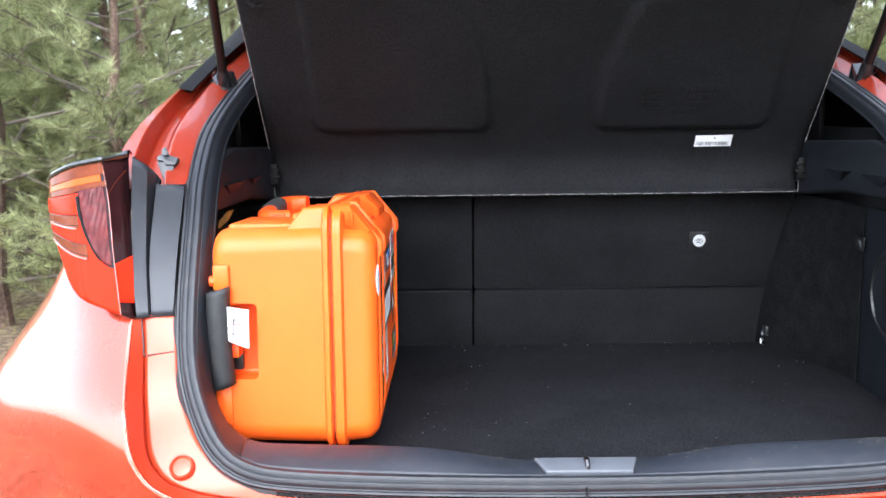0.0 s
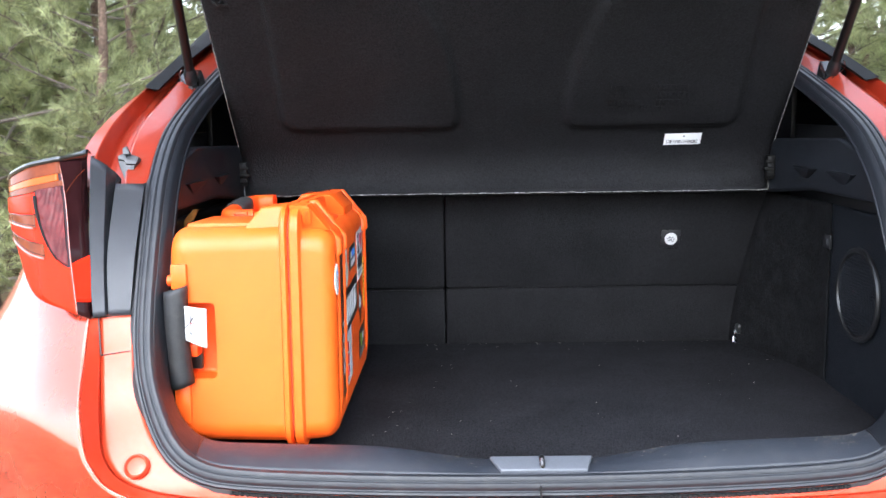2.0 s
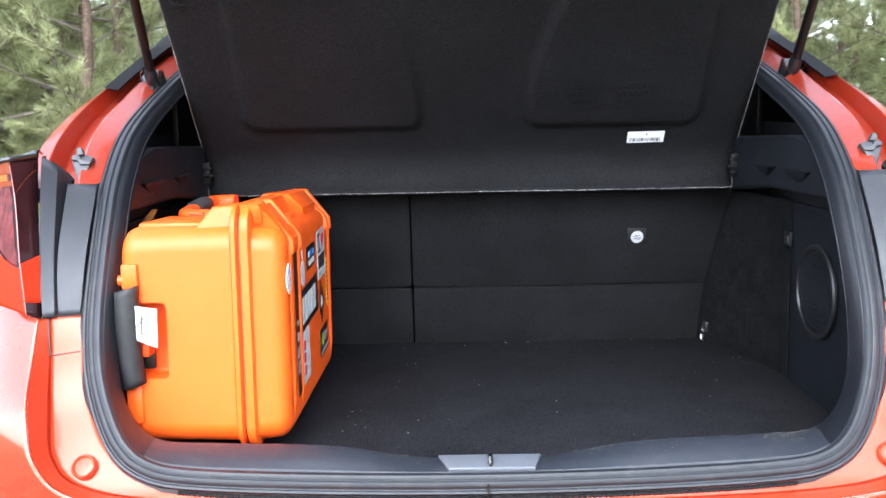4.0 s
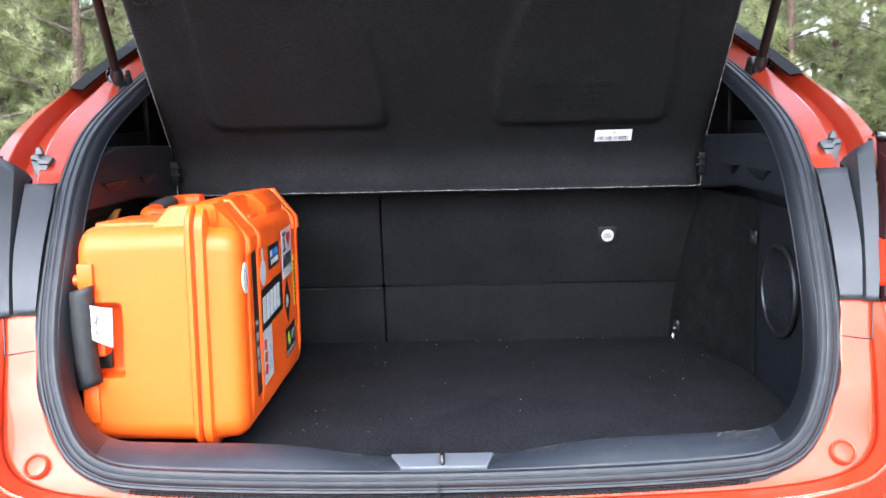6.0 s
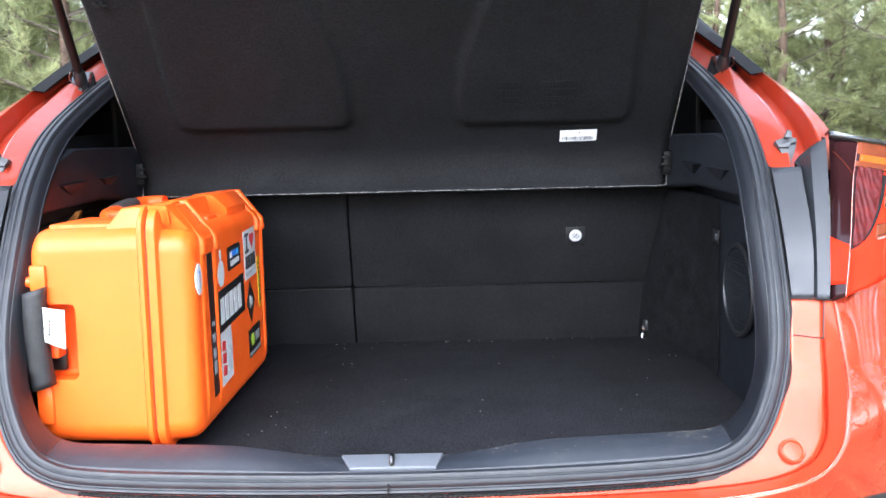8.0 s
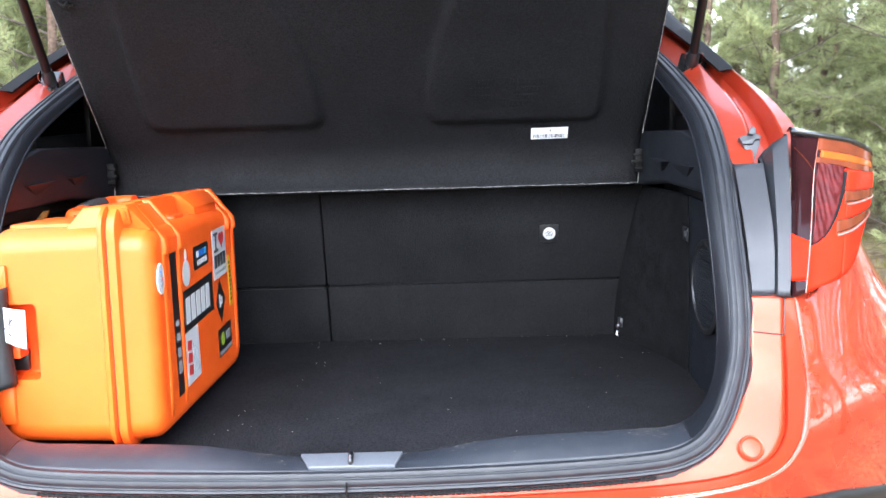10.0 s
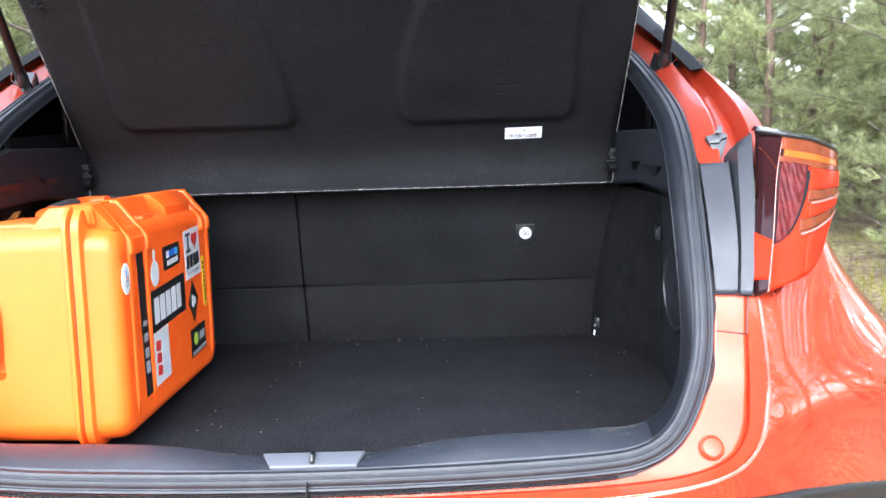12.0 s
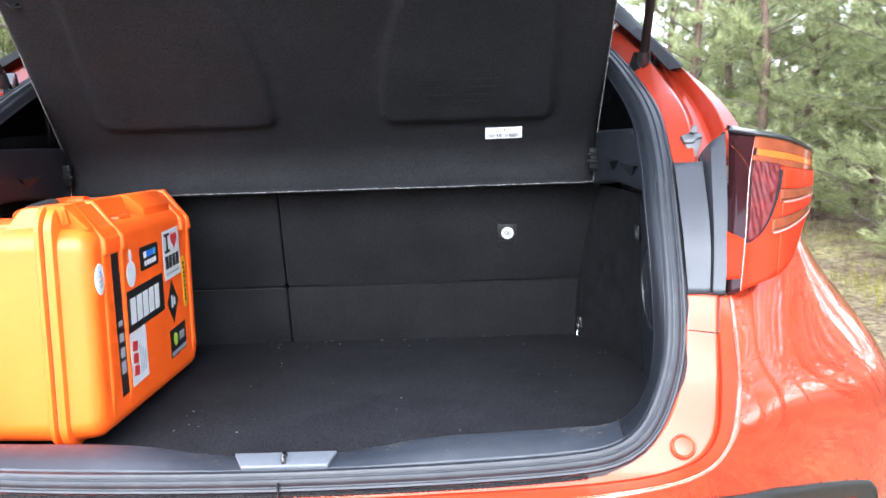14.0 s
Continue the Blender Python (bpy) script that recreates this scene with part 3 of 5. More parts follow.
    def lamp_at(s, v, lift=0.0):
        """A place on the lamp: s 0 at the inner edge, 1 at the nose, 3 at the outer rim; v upwards."""
        k = min(int(v * 30), 29)
        col = net_rows[:, k] * (1 - v * 30 + k) + net_rows[:, k + 1] * (v * 30 - k)
        if s <= 1:
            p = col[0] * (1 - s) + col[1] * s
            q = col[1] - col[0]
        else:
            run = spline_rows([col[1:]], 31)[0]
            j = min(int((s - 1) * 10), 29)
            p = run[j] * (1 - (s - 1) * 10 + j) + run[j + 1] * ((s - 1) * 10 - j)
            q = col[3] - col[1]
        outw = Vector((q[1], -q[0], 0.15 * Vector(q).length)).normalized()
        return Vector(p) + outw * lift

    face = [[tuple(p) for p in net_rows[0]], [tuple(net_rows[0][k] * 0.5 + net_rows[1][k] * 0.5) for k in range(31)]]
    wing = np.transpose(spline_rows(np.transpose(net_rows[1:], (1, 0, 2)), 31), (1, 0, 2))
    body = face + [[tuple(p) for p in row] for row in wing]
    lamp = part("tail_lamp", mirrored(sheet(body), side), LENS_DEEP, car, "red and smoked tail lamp standing out from the wing", thick=-0.004, angle=30, face=(side * 0.5, -1, 0))

    def bowl_low(s):
        """The curved lower edge of the reflector bowl."""
        return 0.275 + 0.50 * (1 - math.sqrt(max(0.0, 1 - max(0.0, (s - 1.06) / 0.64) ** 2)))

    def lamp_area(name, s0, s1, low, high, mat, label="", lift=0.0012, ns=18, nv=10):
        net = [[lamp_at(s, low(s) + (high(s) - low(s)) * t, lift) for t in np.linspace(0, 1, nv)] for s in np.linspace(s0, s1, ns)]
        part(name, mirrored(sheet(net), side), mat, lamp, label, thick=-0.0008, face=(side * 0.5, -1, 0))

    lamp_area("red_lens", 1.0, 1.76, lambda s: 0.0, lambda s: min(bowl_low(s), 0.77), LENS_RED, "bright red lower lens", ns=40, nv=14)
    lamp_area("red_lens", 1.76, 3.0, lambda s: 0.0, lambda s: 0.30, LENS_RED)
    lamp_area("red_lens", 0.0, 1.0, lambda s: 0.075, lambda s: 0.30, LENS_RED)
    bowl = []
    for q in np.linspace(1.05, 1.66, 64):
        lo = bowl_low(q) + 0.01
        # uneven like pressed glass
        bowl.append([lamp_at(q, lo + (0.79 - lo) * t, 0.0014 + 0.0016 * noise.noise((13 * q + 5 * t, 3.5 * t, 2))) for t in np.linspace(0, 1, 48)])
    part("reflector_bowl", mirrored(sheet(bowl), side), LENS_BOWL, lamp, "patterned clear reflector bowl", thick=-0.0008, face=(side * 0.5, -1, 0), angle=80)
    part("bowl_rim", mirrored(tube([lamp_at(s, bowl_low(s), 0.001) for s in 1.06 + 0.64 * np.sin(np.linspace(0.35, 1.5, 16))], [0.0012 + 0.0022 * k / 15 for k in range(16)], 8), side), HINGE, lamp, "dark bowl rim")
    lamp_area("red_bar", 1.76, 3.0, lambda s: 0.40, lambda s: 0.50, LENS_RED)
    lamp_area("red_bar", 1.76, 3.0, lambda s: 0.60, lambda s: 0.77, LENS_RED)
    lamp_area("smoked_bar", 1.70, 3.0, lambda s: 0.50, lambda s: 0.60, LENS_BROWN, lift=0.0021)
    lamp_area("smoked_bar", 1.54, 3.0, lambda s: 0.30, lambda s: 0.40, LENS_BROWN, lift=0.0021)
    for v0, v1, sa in ((0.50, 0.60, 1.70), (0.30, 0.40, 1.54)):
        for vv in (v0 + 0.022, v1):
            part("bar_edge", mirrored(tube([lamp_at(s, vv, 0.0022) for s in np.linspace(sa, 2.9, 12)], 0.0006, 5), side), LENS_DEEP, lamp)
    lamp_area("amber_lens", 1.08, 2.7, lambda s: 0.835, lambda s: 0.895, LENS_AMBER, "amber indicator strip")
    lamp_area("clear_lens", 1.0, 3.0, lambda s: 0.895, lambda s: 1.0, LENS_BROWN)
    lamp_area("clear_lens", 1.0, 3.0, lambda s: 0.785 if s < 1.74 else 0.775, lambda s: 0.832, LENS_BROWN)
    # pale tubes paint the sky's reflection along the ledges and nose
    for v, sa in ((0.50, 1.78), (0.30, 1.58)):
        part("bright_edge", mirrored(tube([lamp_at(s, v, 0.0024) for s in np.linspace(sa, 3.0, 14)], 0.0015, 6), side), LENS_GLINT, lamp, "lens edge with a painted sky glint")
    part("bright_edge", mirrored(tube([lamp_at(1.0, v, 0.0010) for v in np.linspace(0.0, 0.97, 25)], [0.0005] * 19 + [0.0003] * 6, 6), side), LENS_GLINT, lamp)
    part("bright_edge", mirrored(tube([lamp_at(0.12 + 0.85 * t, 0.90 - 0.14 * t - 0.05 * t * t, 0.0004) for t in np.linspace(0, 1, 10)], 0.0004, 5), side), LENS_BROWN, lamp)
    cap = [[lamp_at(s, 1.0, 0.001) + Vector((0, dy * min(1.0, 0.15 + 0.85 * s), dz)) for dy, dz in ((0, 0), (0.003, 0.006), (0.03, 0.010), (0.10, 0.004))] for s in np.linspace(0.0, 3.0, 31)]
    part("lamp_cap", mirrored(sheet(cap), side), GLOSS, lamp, "black cap along the lamp's top", thick=0.002)

    # ---- low black cladding with a red reflector ----
    us, vs = [0.48, 0.5794, 0.6778, 0.7729, 0.8518, 0.880, 0.8921, 0.8977], [0.668, 0.672, 0.6627, 0.6385, 0.6137, 0.6027, 0.589, 0.545]
    spread = np.linspace(0.52, 0.89, 24)
    shore = []
    for u in spread:
        off = np.hypot(skin[:36, :, 0] - u, skin[:36, :, 2] - np.interp(u, us, vs)).ravel()
        near = np.argsort(off)[:6]
        shore.append(np.average(skin[:36, :, 1].ravel()[near], weights=1 / (off[near] + 0.003)))
    lie_on = np.poly1d(np.polyfit(spread, shore, 4))

    def clad_at(u, down, out):
        """On the bumper, so far below the cladding's upper edge."""
        return (u, float(lie_on(u)) - out, float(np.interp(u, us, vs)) - down)

    drops = [(0.0, -0.004), (0.001, 0.003), (0.004, 0.0065), (0.010, 0.008), (0.016, 0.0065), (0.022, 0.006), (0.05, 0.012), (0.09, 0.020)]
    clad = [[clad_at(u, dn, out) for u in np.concatenate([np.linspace(0.52, 0.85, 30), np.linspace(0.853, 0.8977, 16)])] for dn, out in drops]
    clp = part("fog_lamp_surround", mirrored(sheet(clad), side), BLACK, car, "black plastic lower bumper surround", thick=-0.004, face=(side * 0.4, -1, 0.2))
    lit = [[clad_at(u, dn, 0.008 + 0.22 * (dn - 0.026) + (0.005 if 0.028 < dn < 0.08 else 0.0)) for u in np.linspace(0.745, 0.842, 16)] for dn in (0.026, 0.030, 0.05, 0.07, 0.082)]
    part("reflector", mirrored(sheet(lit), side), LENS_RED, clp, "red rear reflector", thick=-0.002, face=(side * 0.4, -1, 0.2))
part("lower_bumper", box((-0.70, -0.06, 0.24), (0.70, 0.16, 0.40), 0.03, 3), BLACK, car, "black plastic lower bumper")

# ---- boot interior ----
FLOOR_Z = 0.675
seat_y = lambda z: 0.853 - 0.22 * (z - FLOOR_Z)


def seat_slab(x0, x1, z0, z1):
    pts = round_rect(x0, z0, x1, z1, 0.008, 3)
    return prism(pts, lambda u, v, d: (u, seat_y(v) + d, v), 0.0, 0.10, 0.004)


for x0, x1 in ((-0.66, -0.1295), (-0.1265, 0.66)):
    for z0, z1 in ((0.60, 0.8065), (0.8085, 1.12)):
        bm = seat_slab(x0, x1, z0, z1)
        part("seat_back", bm, SEAT_FELT, car, "black felt-backed rear seat backrest")
edge = [(x, seat_y(0.8075) - 0.0002 + 0.0009 * math.sin(x * 41), 0.8075 + 0.0015 * math.sin(x * 13)) for x in np.linspace(-0.122, 0.62, 40)]
part("fold_edge", tube(edge, 0.0013, 6), SHELF_FELT, car, "frayed fold edge of the backrest felt")
part("fold_edge", tube([(x, seat_y(0.8075) - 0.0006, 0.8045) for x in np.linspace(-0.62, -0.134, 20)], 0.0011, 6), BLACK, car)
emblem = part("seat_emblem", prism([(0.345, 0.8955), (0.386, 0.8955), (0.386, 0.936), (0.345, 0.936)], lambda u, v, d: (u, seat_y(v) + d, v), -0.0015, 0.002, 0.0005), BLACK, car, "black square badge with a white round pictogram")
disc = [(0.366 + 0.0135 * math.cos(a), 0.9165 + 0.0135 * math.sin(a)) for a in np.linspace(0, 2 * math.pi, 28, endpoint=False)]
part("pictogram", prism(disc, lambda u, v, d: (u, seat_y(v) + d, v), -0.003, 0.0, 0.0004), SILVER, emblem)
for k, (mu, mv, turn) in enumerate(((0.3600, 0.9180, 0.5), (0.3640, 0.9205, -0.4), (0.3690, 0.9195, 0.9), (0.3620, 0.9125, 0.1), (0.3680, 0.9120, -0.6), (0.3720, 0.9150, 1.2), (0.3655, 0.9160, 0.2))):
    stroke = [(mu + a * math.cos(turn) - b * math.sin(turn), mv + a * math.sin(turn) + b * math.cos(turn)) for a, b in ((-0.0030, -0.0007), (0.0028, -0.0009), (0.0030, 0.0008), (-0.0024, 0.0010))]
    part("pictogram_mark", prism(stroke, lambda u, v, d: (u, seat_y(v) + d, v), -0.0038, -0.002), GREY_CLIP, emblem)

for side in (-1, 1):
    # carpeted wheel-arch side, bending in towards the seat
    lo = [(0.588, 0.17), (0.602, 0.30), (0.602, 0.46), (0.600, 0.58)]
    hi = [(0.580, 0.20), (0.592, 0.30), (0.592, 0.46), (0.593, 0.55)]
    rows = []
    for k, z in enumerate((0.64, 0.70, 0.78, 0.86, 0.93, 0.98, 1.02)):
        t = k / 6
        ez = t ** 1.6
        front = [(a[0] * (1 - t) + b[0] * t, a[1] * (1 - ez) + b[1] * ez, z) for a, b in zip(lo, hi)]
        # the arch swells inwards where it meets the seat back, most of all low down
        xs = float(np.interp(z, [0.64, 0.675, 0.72, 0.775, 0.83, 0.917, 0.996, 1.03], [0.517, 0.5145, 0.5145, 0.518, 0.525, 0.539, 0.557, 0.568]))
        ys = seat_y(z)
        rows.append(front + [(xs + 0.52 * (front[-1][0] - xs), ys - 0.125 + 0.02 * t, z), (xs + 0.10 * (front[-1][0] - xs), ys - 0.035, z), (xs, ys + 0.015, z)])
    net = surface(rows, 50, 30)
    cut = 22
    part("speaker_panel", mirrored(sheet(net[:, :cut]), side), TRIM, car, "dark plastic side panel with a loudspeaker", thick=-0.004, face=(-side, 0, 0))
    part("side_carpet", mirrored(sheet(net[:, cut - 1:]), side), SIDE_CARPET, car, "black carpeted wheel-arch lining", thick=-0.004, face=(-side, 0, 0))
    # loudspeaker
    cy, cz, r = 0.386, 0.874, 0.083
    wall_x = 0.5925
    ringp = [(r, 0.0), (r, -0.004), (r - 0.003, -0.007), (r - 0.008, -0.007), (r - 0.011, -0.003), (r - 0.012, 0.004)]
    ring = [[(wall_x + 0.006 * (0.96 - cz) + d + 0.001, cy + q * math.cos(a), cz + q * math.sin(a)) for q, d in ringp] for a in np.linspace(0, 2 * math.pi, 48, endpoint=False)]
    spk = part("loudspeaker", mirrored(sheet(ring, wrap_v=True), side), BLACK, car, "round loudspeaker with a black mesh grille")
    grille = [[(wall_x + 0.002 - 0.004 * (1 - (q / r) ** 2), cy + q * math.cos(a), cz + q * math.sin(a)) for a in np.linspace(0, 2 * math.pi, 36, endpoint=False)] for q in (r - 0.010, 0.055, 0.035, 0.015, 0.001)]
    part("grille", mirrored(sheet(grille, wrap_u=True), side), BLACK, spk, "fine black mesh")
    bars = []
    for k in range(-12, 13):
        h = k * 0.0056
        w = math.sqrt(max((r - 0.012) ** 2 - h * h, 0))
        if w > 0.006:
            bars.append(tube([(wall_x - 0.0025, cy - w, cz + h), (wall_x - 0.0045, cy, cz + h), (wall_x - 0.0025, cy + w, cz + h)], 0.0009, 4))
            bars.append(tube([(wall_x - 0.0025, cy + h, cz - w), (wall_x - 0.0045, cy + h, cz), (wall_x - 0.0025, cy + h, cz + w)], 0.0009, 4))
    part("grille_mesh", mirrored(join(*bars), side), TRIM, spk)
    badge = part("speaker_badge", mirrored(box((wall_x - 0.004, 0.503, 0.936), (wall_x, 0.537, 0.962), 0.001), side), BLACK, car)
    part("badge_mark", mirrored(box((wall_x - 0.0052, 0.511, 0.943), (wall_x - 0.003, 0.524, 0.955), 0.0005), side), GREY_CLIP, badge)
    # pocket above the speaker panel, its shade made as a solid black block
    part("side_pocket", mirrored(box((0.605, 0.34, 0.955), (0.64, 0.76, 1.06), 0.004), side), BLACK, car, "black block standing for the shade in the side pocket")
    # shelf support: ledge with two wedge rests
    led = [(0.262, 1.045), (0.300, 1.108), (0.345, 1.134), (0.400, 1.146), (0.74, 1.134), (0.80, 1.10), (0.80, 1.020), (0.70, 1.026), (0.50, 1.048)]
    lx = lambda u, v, d: (0.541 + d + 0.022 * max(0.0, (0.40 - u) / 0.14) + 0.10 * max(0.0, v - 1.10), u, v)
    ledge = part("shelf_ledge", mirrored(prism(led, lx, 0.0, 0.042, 0.008, 3), side), TRIM, car, "dark grey plastic ledge that carries the parcel shelf")
    for y0 in (0.485, 0.335):
        near = 0.012 * (y0 < 0.4)
        wedge = prism([(y0, 1.087), (y0 + 0.080, 1.0885), (y0 + 0.046, 1.068), (y0 + 0.034, 1.068)], lambda u, v, d: (0.545 + near * (0.42 - u) / 0.08 + d - 0.5 * max(0.0, v - 1.068) * (d < 0), u, v), -0.001, 0.012, 0.0008)
        part("shelf_rest", mirrored(wedge, side), TRIM, ledge)
    # lashing ring in the corner
    tie = Vector((0.522, 0.822, 0.690))
    loop = [tie + Vector((0.002 * math.sin(2 * a), 0.010 * math.cos(a) * 0.7, 0.016 * math.sin(a))) for a in np.linspace(0, 2 * math.pi, 18)]
    part("lashing_ring", mirrored(tube(loop, 0.0032, 8), side), STEEL, car, "bright steel lashing ring")
    part("ring_base", mirrored(box((0.520, 0.80, 0.700), (0.540, 0.842, 0.722), 0.003), side), BLACK, car)
    # dark cabin side
    part("cabin_side", mirrored(box((0.655, 0.62, 0.62), (0.668, 2.60, 1.16), 0.003), side), BLACK, car)
leaf = [(0.597, 1.000), (0.590, 1.001), (0.574, 1.016), (0.565, 1.034), (0.575, 1.033), (0.591, 1.016)]
for side in (-1, 1):
    # black block added only to cover a bright gap by the quarter window
    part("cabin_side", mirrored(box((0.640, 0.86, 1.12), (0.652, 2.60, 1.33), 0.003), side), BLACK, car)
part("courtesy_lamp", mirrored(prism(leaf, lambda u, v, d: (u, 0.445 + d, v), -0.004, 0.008, 0.002), -1), AMBER_GLOW, car, "amber plastic lamp in the side pocket")
floor = solid("boot_floor", prism([(-0.64, 0.155), (0.64, 0.155), (0.64, 0.60), (0.61, 0.60), (0.54, 0.846), (-0.54, 0.846), (-0.61, 0.60), (-0.64, 0.60)], lambda u, v, d: (u, v, FLOOR_Z + d), -0.02, 0.0, 0.003), CARPET,
              "black needle-felt boot floor board sprinkled with lint", "boot floor")
part("boot_tub", box((-0.66, 0.05, 0.40), (0.66, 0.90, 0.652), 0.02), BLACK, car, "black boot tub below the floor board")

# ---- tailgate, raised above the opening ----
gate = surface([[(x * w, y, z - 0.05 * abs(x) ** 2) for x in (-1, -0.5, 0, 0.5, 1)] for y, z, w in ((1.0, 1.45, 0.60), (0.62, 1.72, 0.70), (0.25, 1.90, 0.76), (-0.10, 1.96, 0.76), (-0.34, 1.90, 0.66))], 30, 24)
tg = part("tailgate", sheet(gate), PAINT, car, "orange tailgate raised overhead", thick=0.05, face=(0, -0.3, 1))
liner = gate * np.array([0.94, 0.97, 1.0]) + np.array([0, 0.01, -0.012])
part("tailgate_liner", sheet(liner), BLACK, tg, "black plastic lining under the tailgate", thick=0.006, face=(0, 0, -1))
# ---- plain remainder of the car, unseen from behind ----
RING = [(0.52, 0.24), (0.84, 0.27), (0.915, 0.50), (0.915, 0.72), (0.885, 0.86), (0.80, 0.96)]


def body_ring(y, scale, top, dz=0.0):
    return [(x * scale, y, 0.24 + (z - 0.24) * top + dz) for x, z in RING]


for side in (-1, 1):
    rows = [body_ring(0.52, 1, 1), body_ring(1.2, 0.985, 1), body_ring(2.0, 0.98, 1.0), body_ring(2.9, 0.985, 1.02), body_ring(3.5, 0.96, 1.0), body_ring(3.95, 0.86, 0.86), body_ring(4.12, 0.62, 0.72)]
    part("body_side", mirrored(sheet(surface(rows, 24, 40)), side), PAINT, car, "orange door and wing panels", thick=-0.004)
    glass = surface([[(0.80, y, 0.955), (0.74, y + 0.02, 1.16), (w, y + 0.04, t)] for y, w, t in ((0.58, 0.73, 1.22), (0.95, 0.65, 1.38), (1.5, 0.62, 1.47), (2.2, 0.61, 1.49), (2.8, 0.62, 1.38), (3.25, 0.74, 1.02))], 10, 24)
    part("side_window", mirrored(sheet(glass), side), GLASS_DARK, car, "dark tinted side window", thick=-0.004)
    for wy in (0.62, 3.25):
        tyre = [[(0.74 + dx, wy + r * math.cos(a), 0.335 + r * math.sin(a)) for dx, r in ((0, 0.23), (0, 0.31), (0.02, 0.333), (0.10, 0.335), (0.18, 0.333), (0.20, 0.31), (0.20, 0.23))] for a in np.linspace(0, 2 * math.pi, 40, endpoint=False)]
        wheel = part("wheel", mirrored(sheet(tyre, wrap_u=True, wrap_v=True), side), TYRE, car, "black tyre on a dark alloy rim")
        part("rim", mirrored(tube([(0.76, wy, 0.335), (0.92, wy, 0.335)], 0.232, 24), side), ALLOY, wheel)
roof = surface([[(-w, y, z - 0.02), (-w * 0.5, y - 0.01, z + 0.025), (0, y - 0.015, z + 0.035), (w * 0.5, y - 0.01, z + 0.025), (w, y, z - 0.02)] for y, z, w in ((0.98, 1.405, 0.66), (1.5, 1.49, 0.63), (2.2, 1.51, 0.62), (2.8, 1.40, 0.63))], 24, 24)
part("roof", sheet(roof), PAINT, car, "orange roof skin", thick=-0.03)
part("windscreen", sheet(surface([[(-w, y, z - 0.02), (0, y + 0.05, z), (w, y, z - 0.02)] for y, z, w in ((2.8, 1.40, 0.63), (3.05, 1.22, 0.69), (3.30, 1.03, 0.76))], 12, 10)), GLASS_DARK, car, thick=-0.005)
part("bonnet", sheet(surface([[(-w, y, z - 0.04), (0, y + 0.03, z), (w, y, z - 0.04)] for y, z, w in ((3.28, 1.02, 0.78), (3.7, 0.96, 0.76), (4.0, 0.86, 0.66), (4.13, 0.70, 0.55), (4.16, 0.45, 0.52), (4.12, 0.25, 0.5))], 16, 30)), PAINT, car, "orange bonnet and nose", thick=-0.005)
part("underbody", box((-0.72, 0.12, 0.20), (0.72, 4.0, 0.30), 0.02), BLACK, car)
part("cabin_bulkhead", box((-0.66, 2.60, 0.30), (0.66, 2.62, 1.40), 0.003), BLACK, car)
part("headliner", box((-0.60, 1.02, 1.395), (0.60, 2.60, 1.41), 0.003), BLACK, car)


# ---- parcel shelf, tipped up behind the seats ----
shelf = thing("parcel_shelf", (0, 0.70, 1.03), "black felt parcel shelf tipped up above the seat backs", "parcel shelf")
SHELF_LINE = [(1.032, 0.688), (1.050, 0.700), (1.075, 0.705), (1.110, 0.698), (1.150, 0.674), (1.25, 0.603), (1.40, 0.497), (1.52, 0.412)]
sl = smooth_curve(SHELF_LINE, 60)


def shelf_half(z):
    return float(np.interp(z, [1.03, 1.045, 1.10, 1.25, 1.42, 1.52], [0.537, 0.541, 0.545, 0.551, 0.558, 0.561]))


def pad_lift(x, z):
    """The two raised pads, a centimetre proud, with soft edges."""
    best = 0.0
    narrow = 0.075 * max(0.0, (z - 1.16) / 0.26) ** 2.5
    for x0, x1 in ((-0.452, -0.088 - narrow), (0.104 + narrow, 0.459)):
        dx = min(x - x0, x1 - x)
        dz = z - 1.160
        r = 0.035
        d = min(dx, dz) if dx > r or dz > r else r - math.hypot(r - min(dx, r), r - min(dz, r))
        s = min(max(d / 0.016, 0), 1)
        best = max(best, 0.013 * s * s * (3 - 2 * s))
    return best


front = []
for z, y in sl:
    w = shelf_half(z)
    row = []
    for u in np.linspace(-1, 1, 150):
        x = u * w
        p = pad_lift(x, z)
        e = max(0.0, abs(x) - (w - 0.022)) / 0.022
        row.append((x, y - 0.82 * p + 0.010 * e * e, z - 0.57 * p))
    front.append(row)
board = part("board", sheet(front), SHELF_FELT, shelf, thick=-0.008, angle=60, face=(0, -1, -0.5))
edge = [Vector(p) for p in front[0]]
rnd = random.Random(4)
part("lower_edge", tube([p + Vector((0, -0.001, 0.0005 * rnd.uniform(-1, 1))) for p in edge], [0.0006 + 0.0006 * rnd.random() for _ in edge], 6), FUZZ, shelf, "pale frayed board edge")
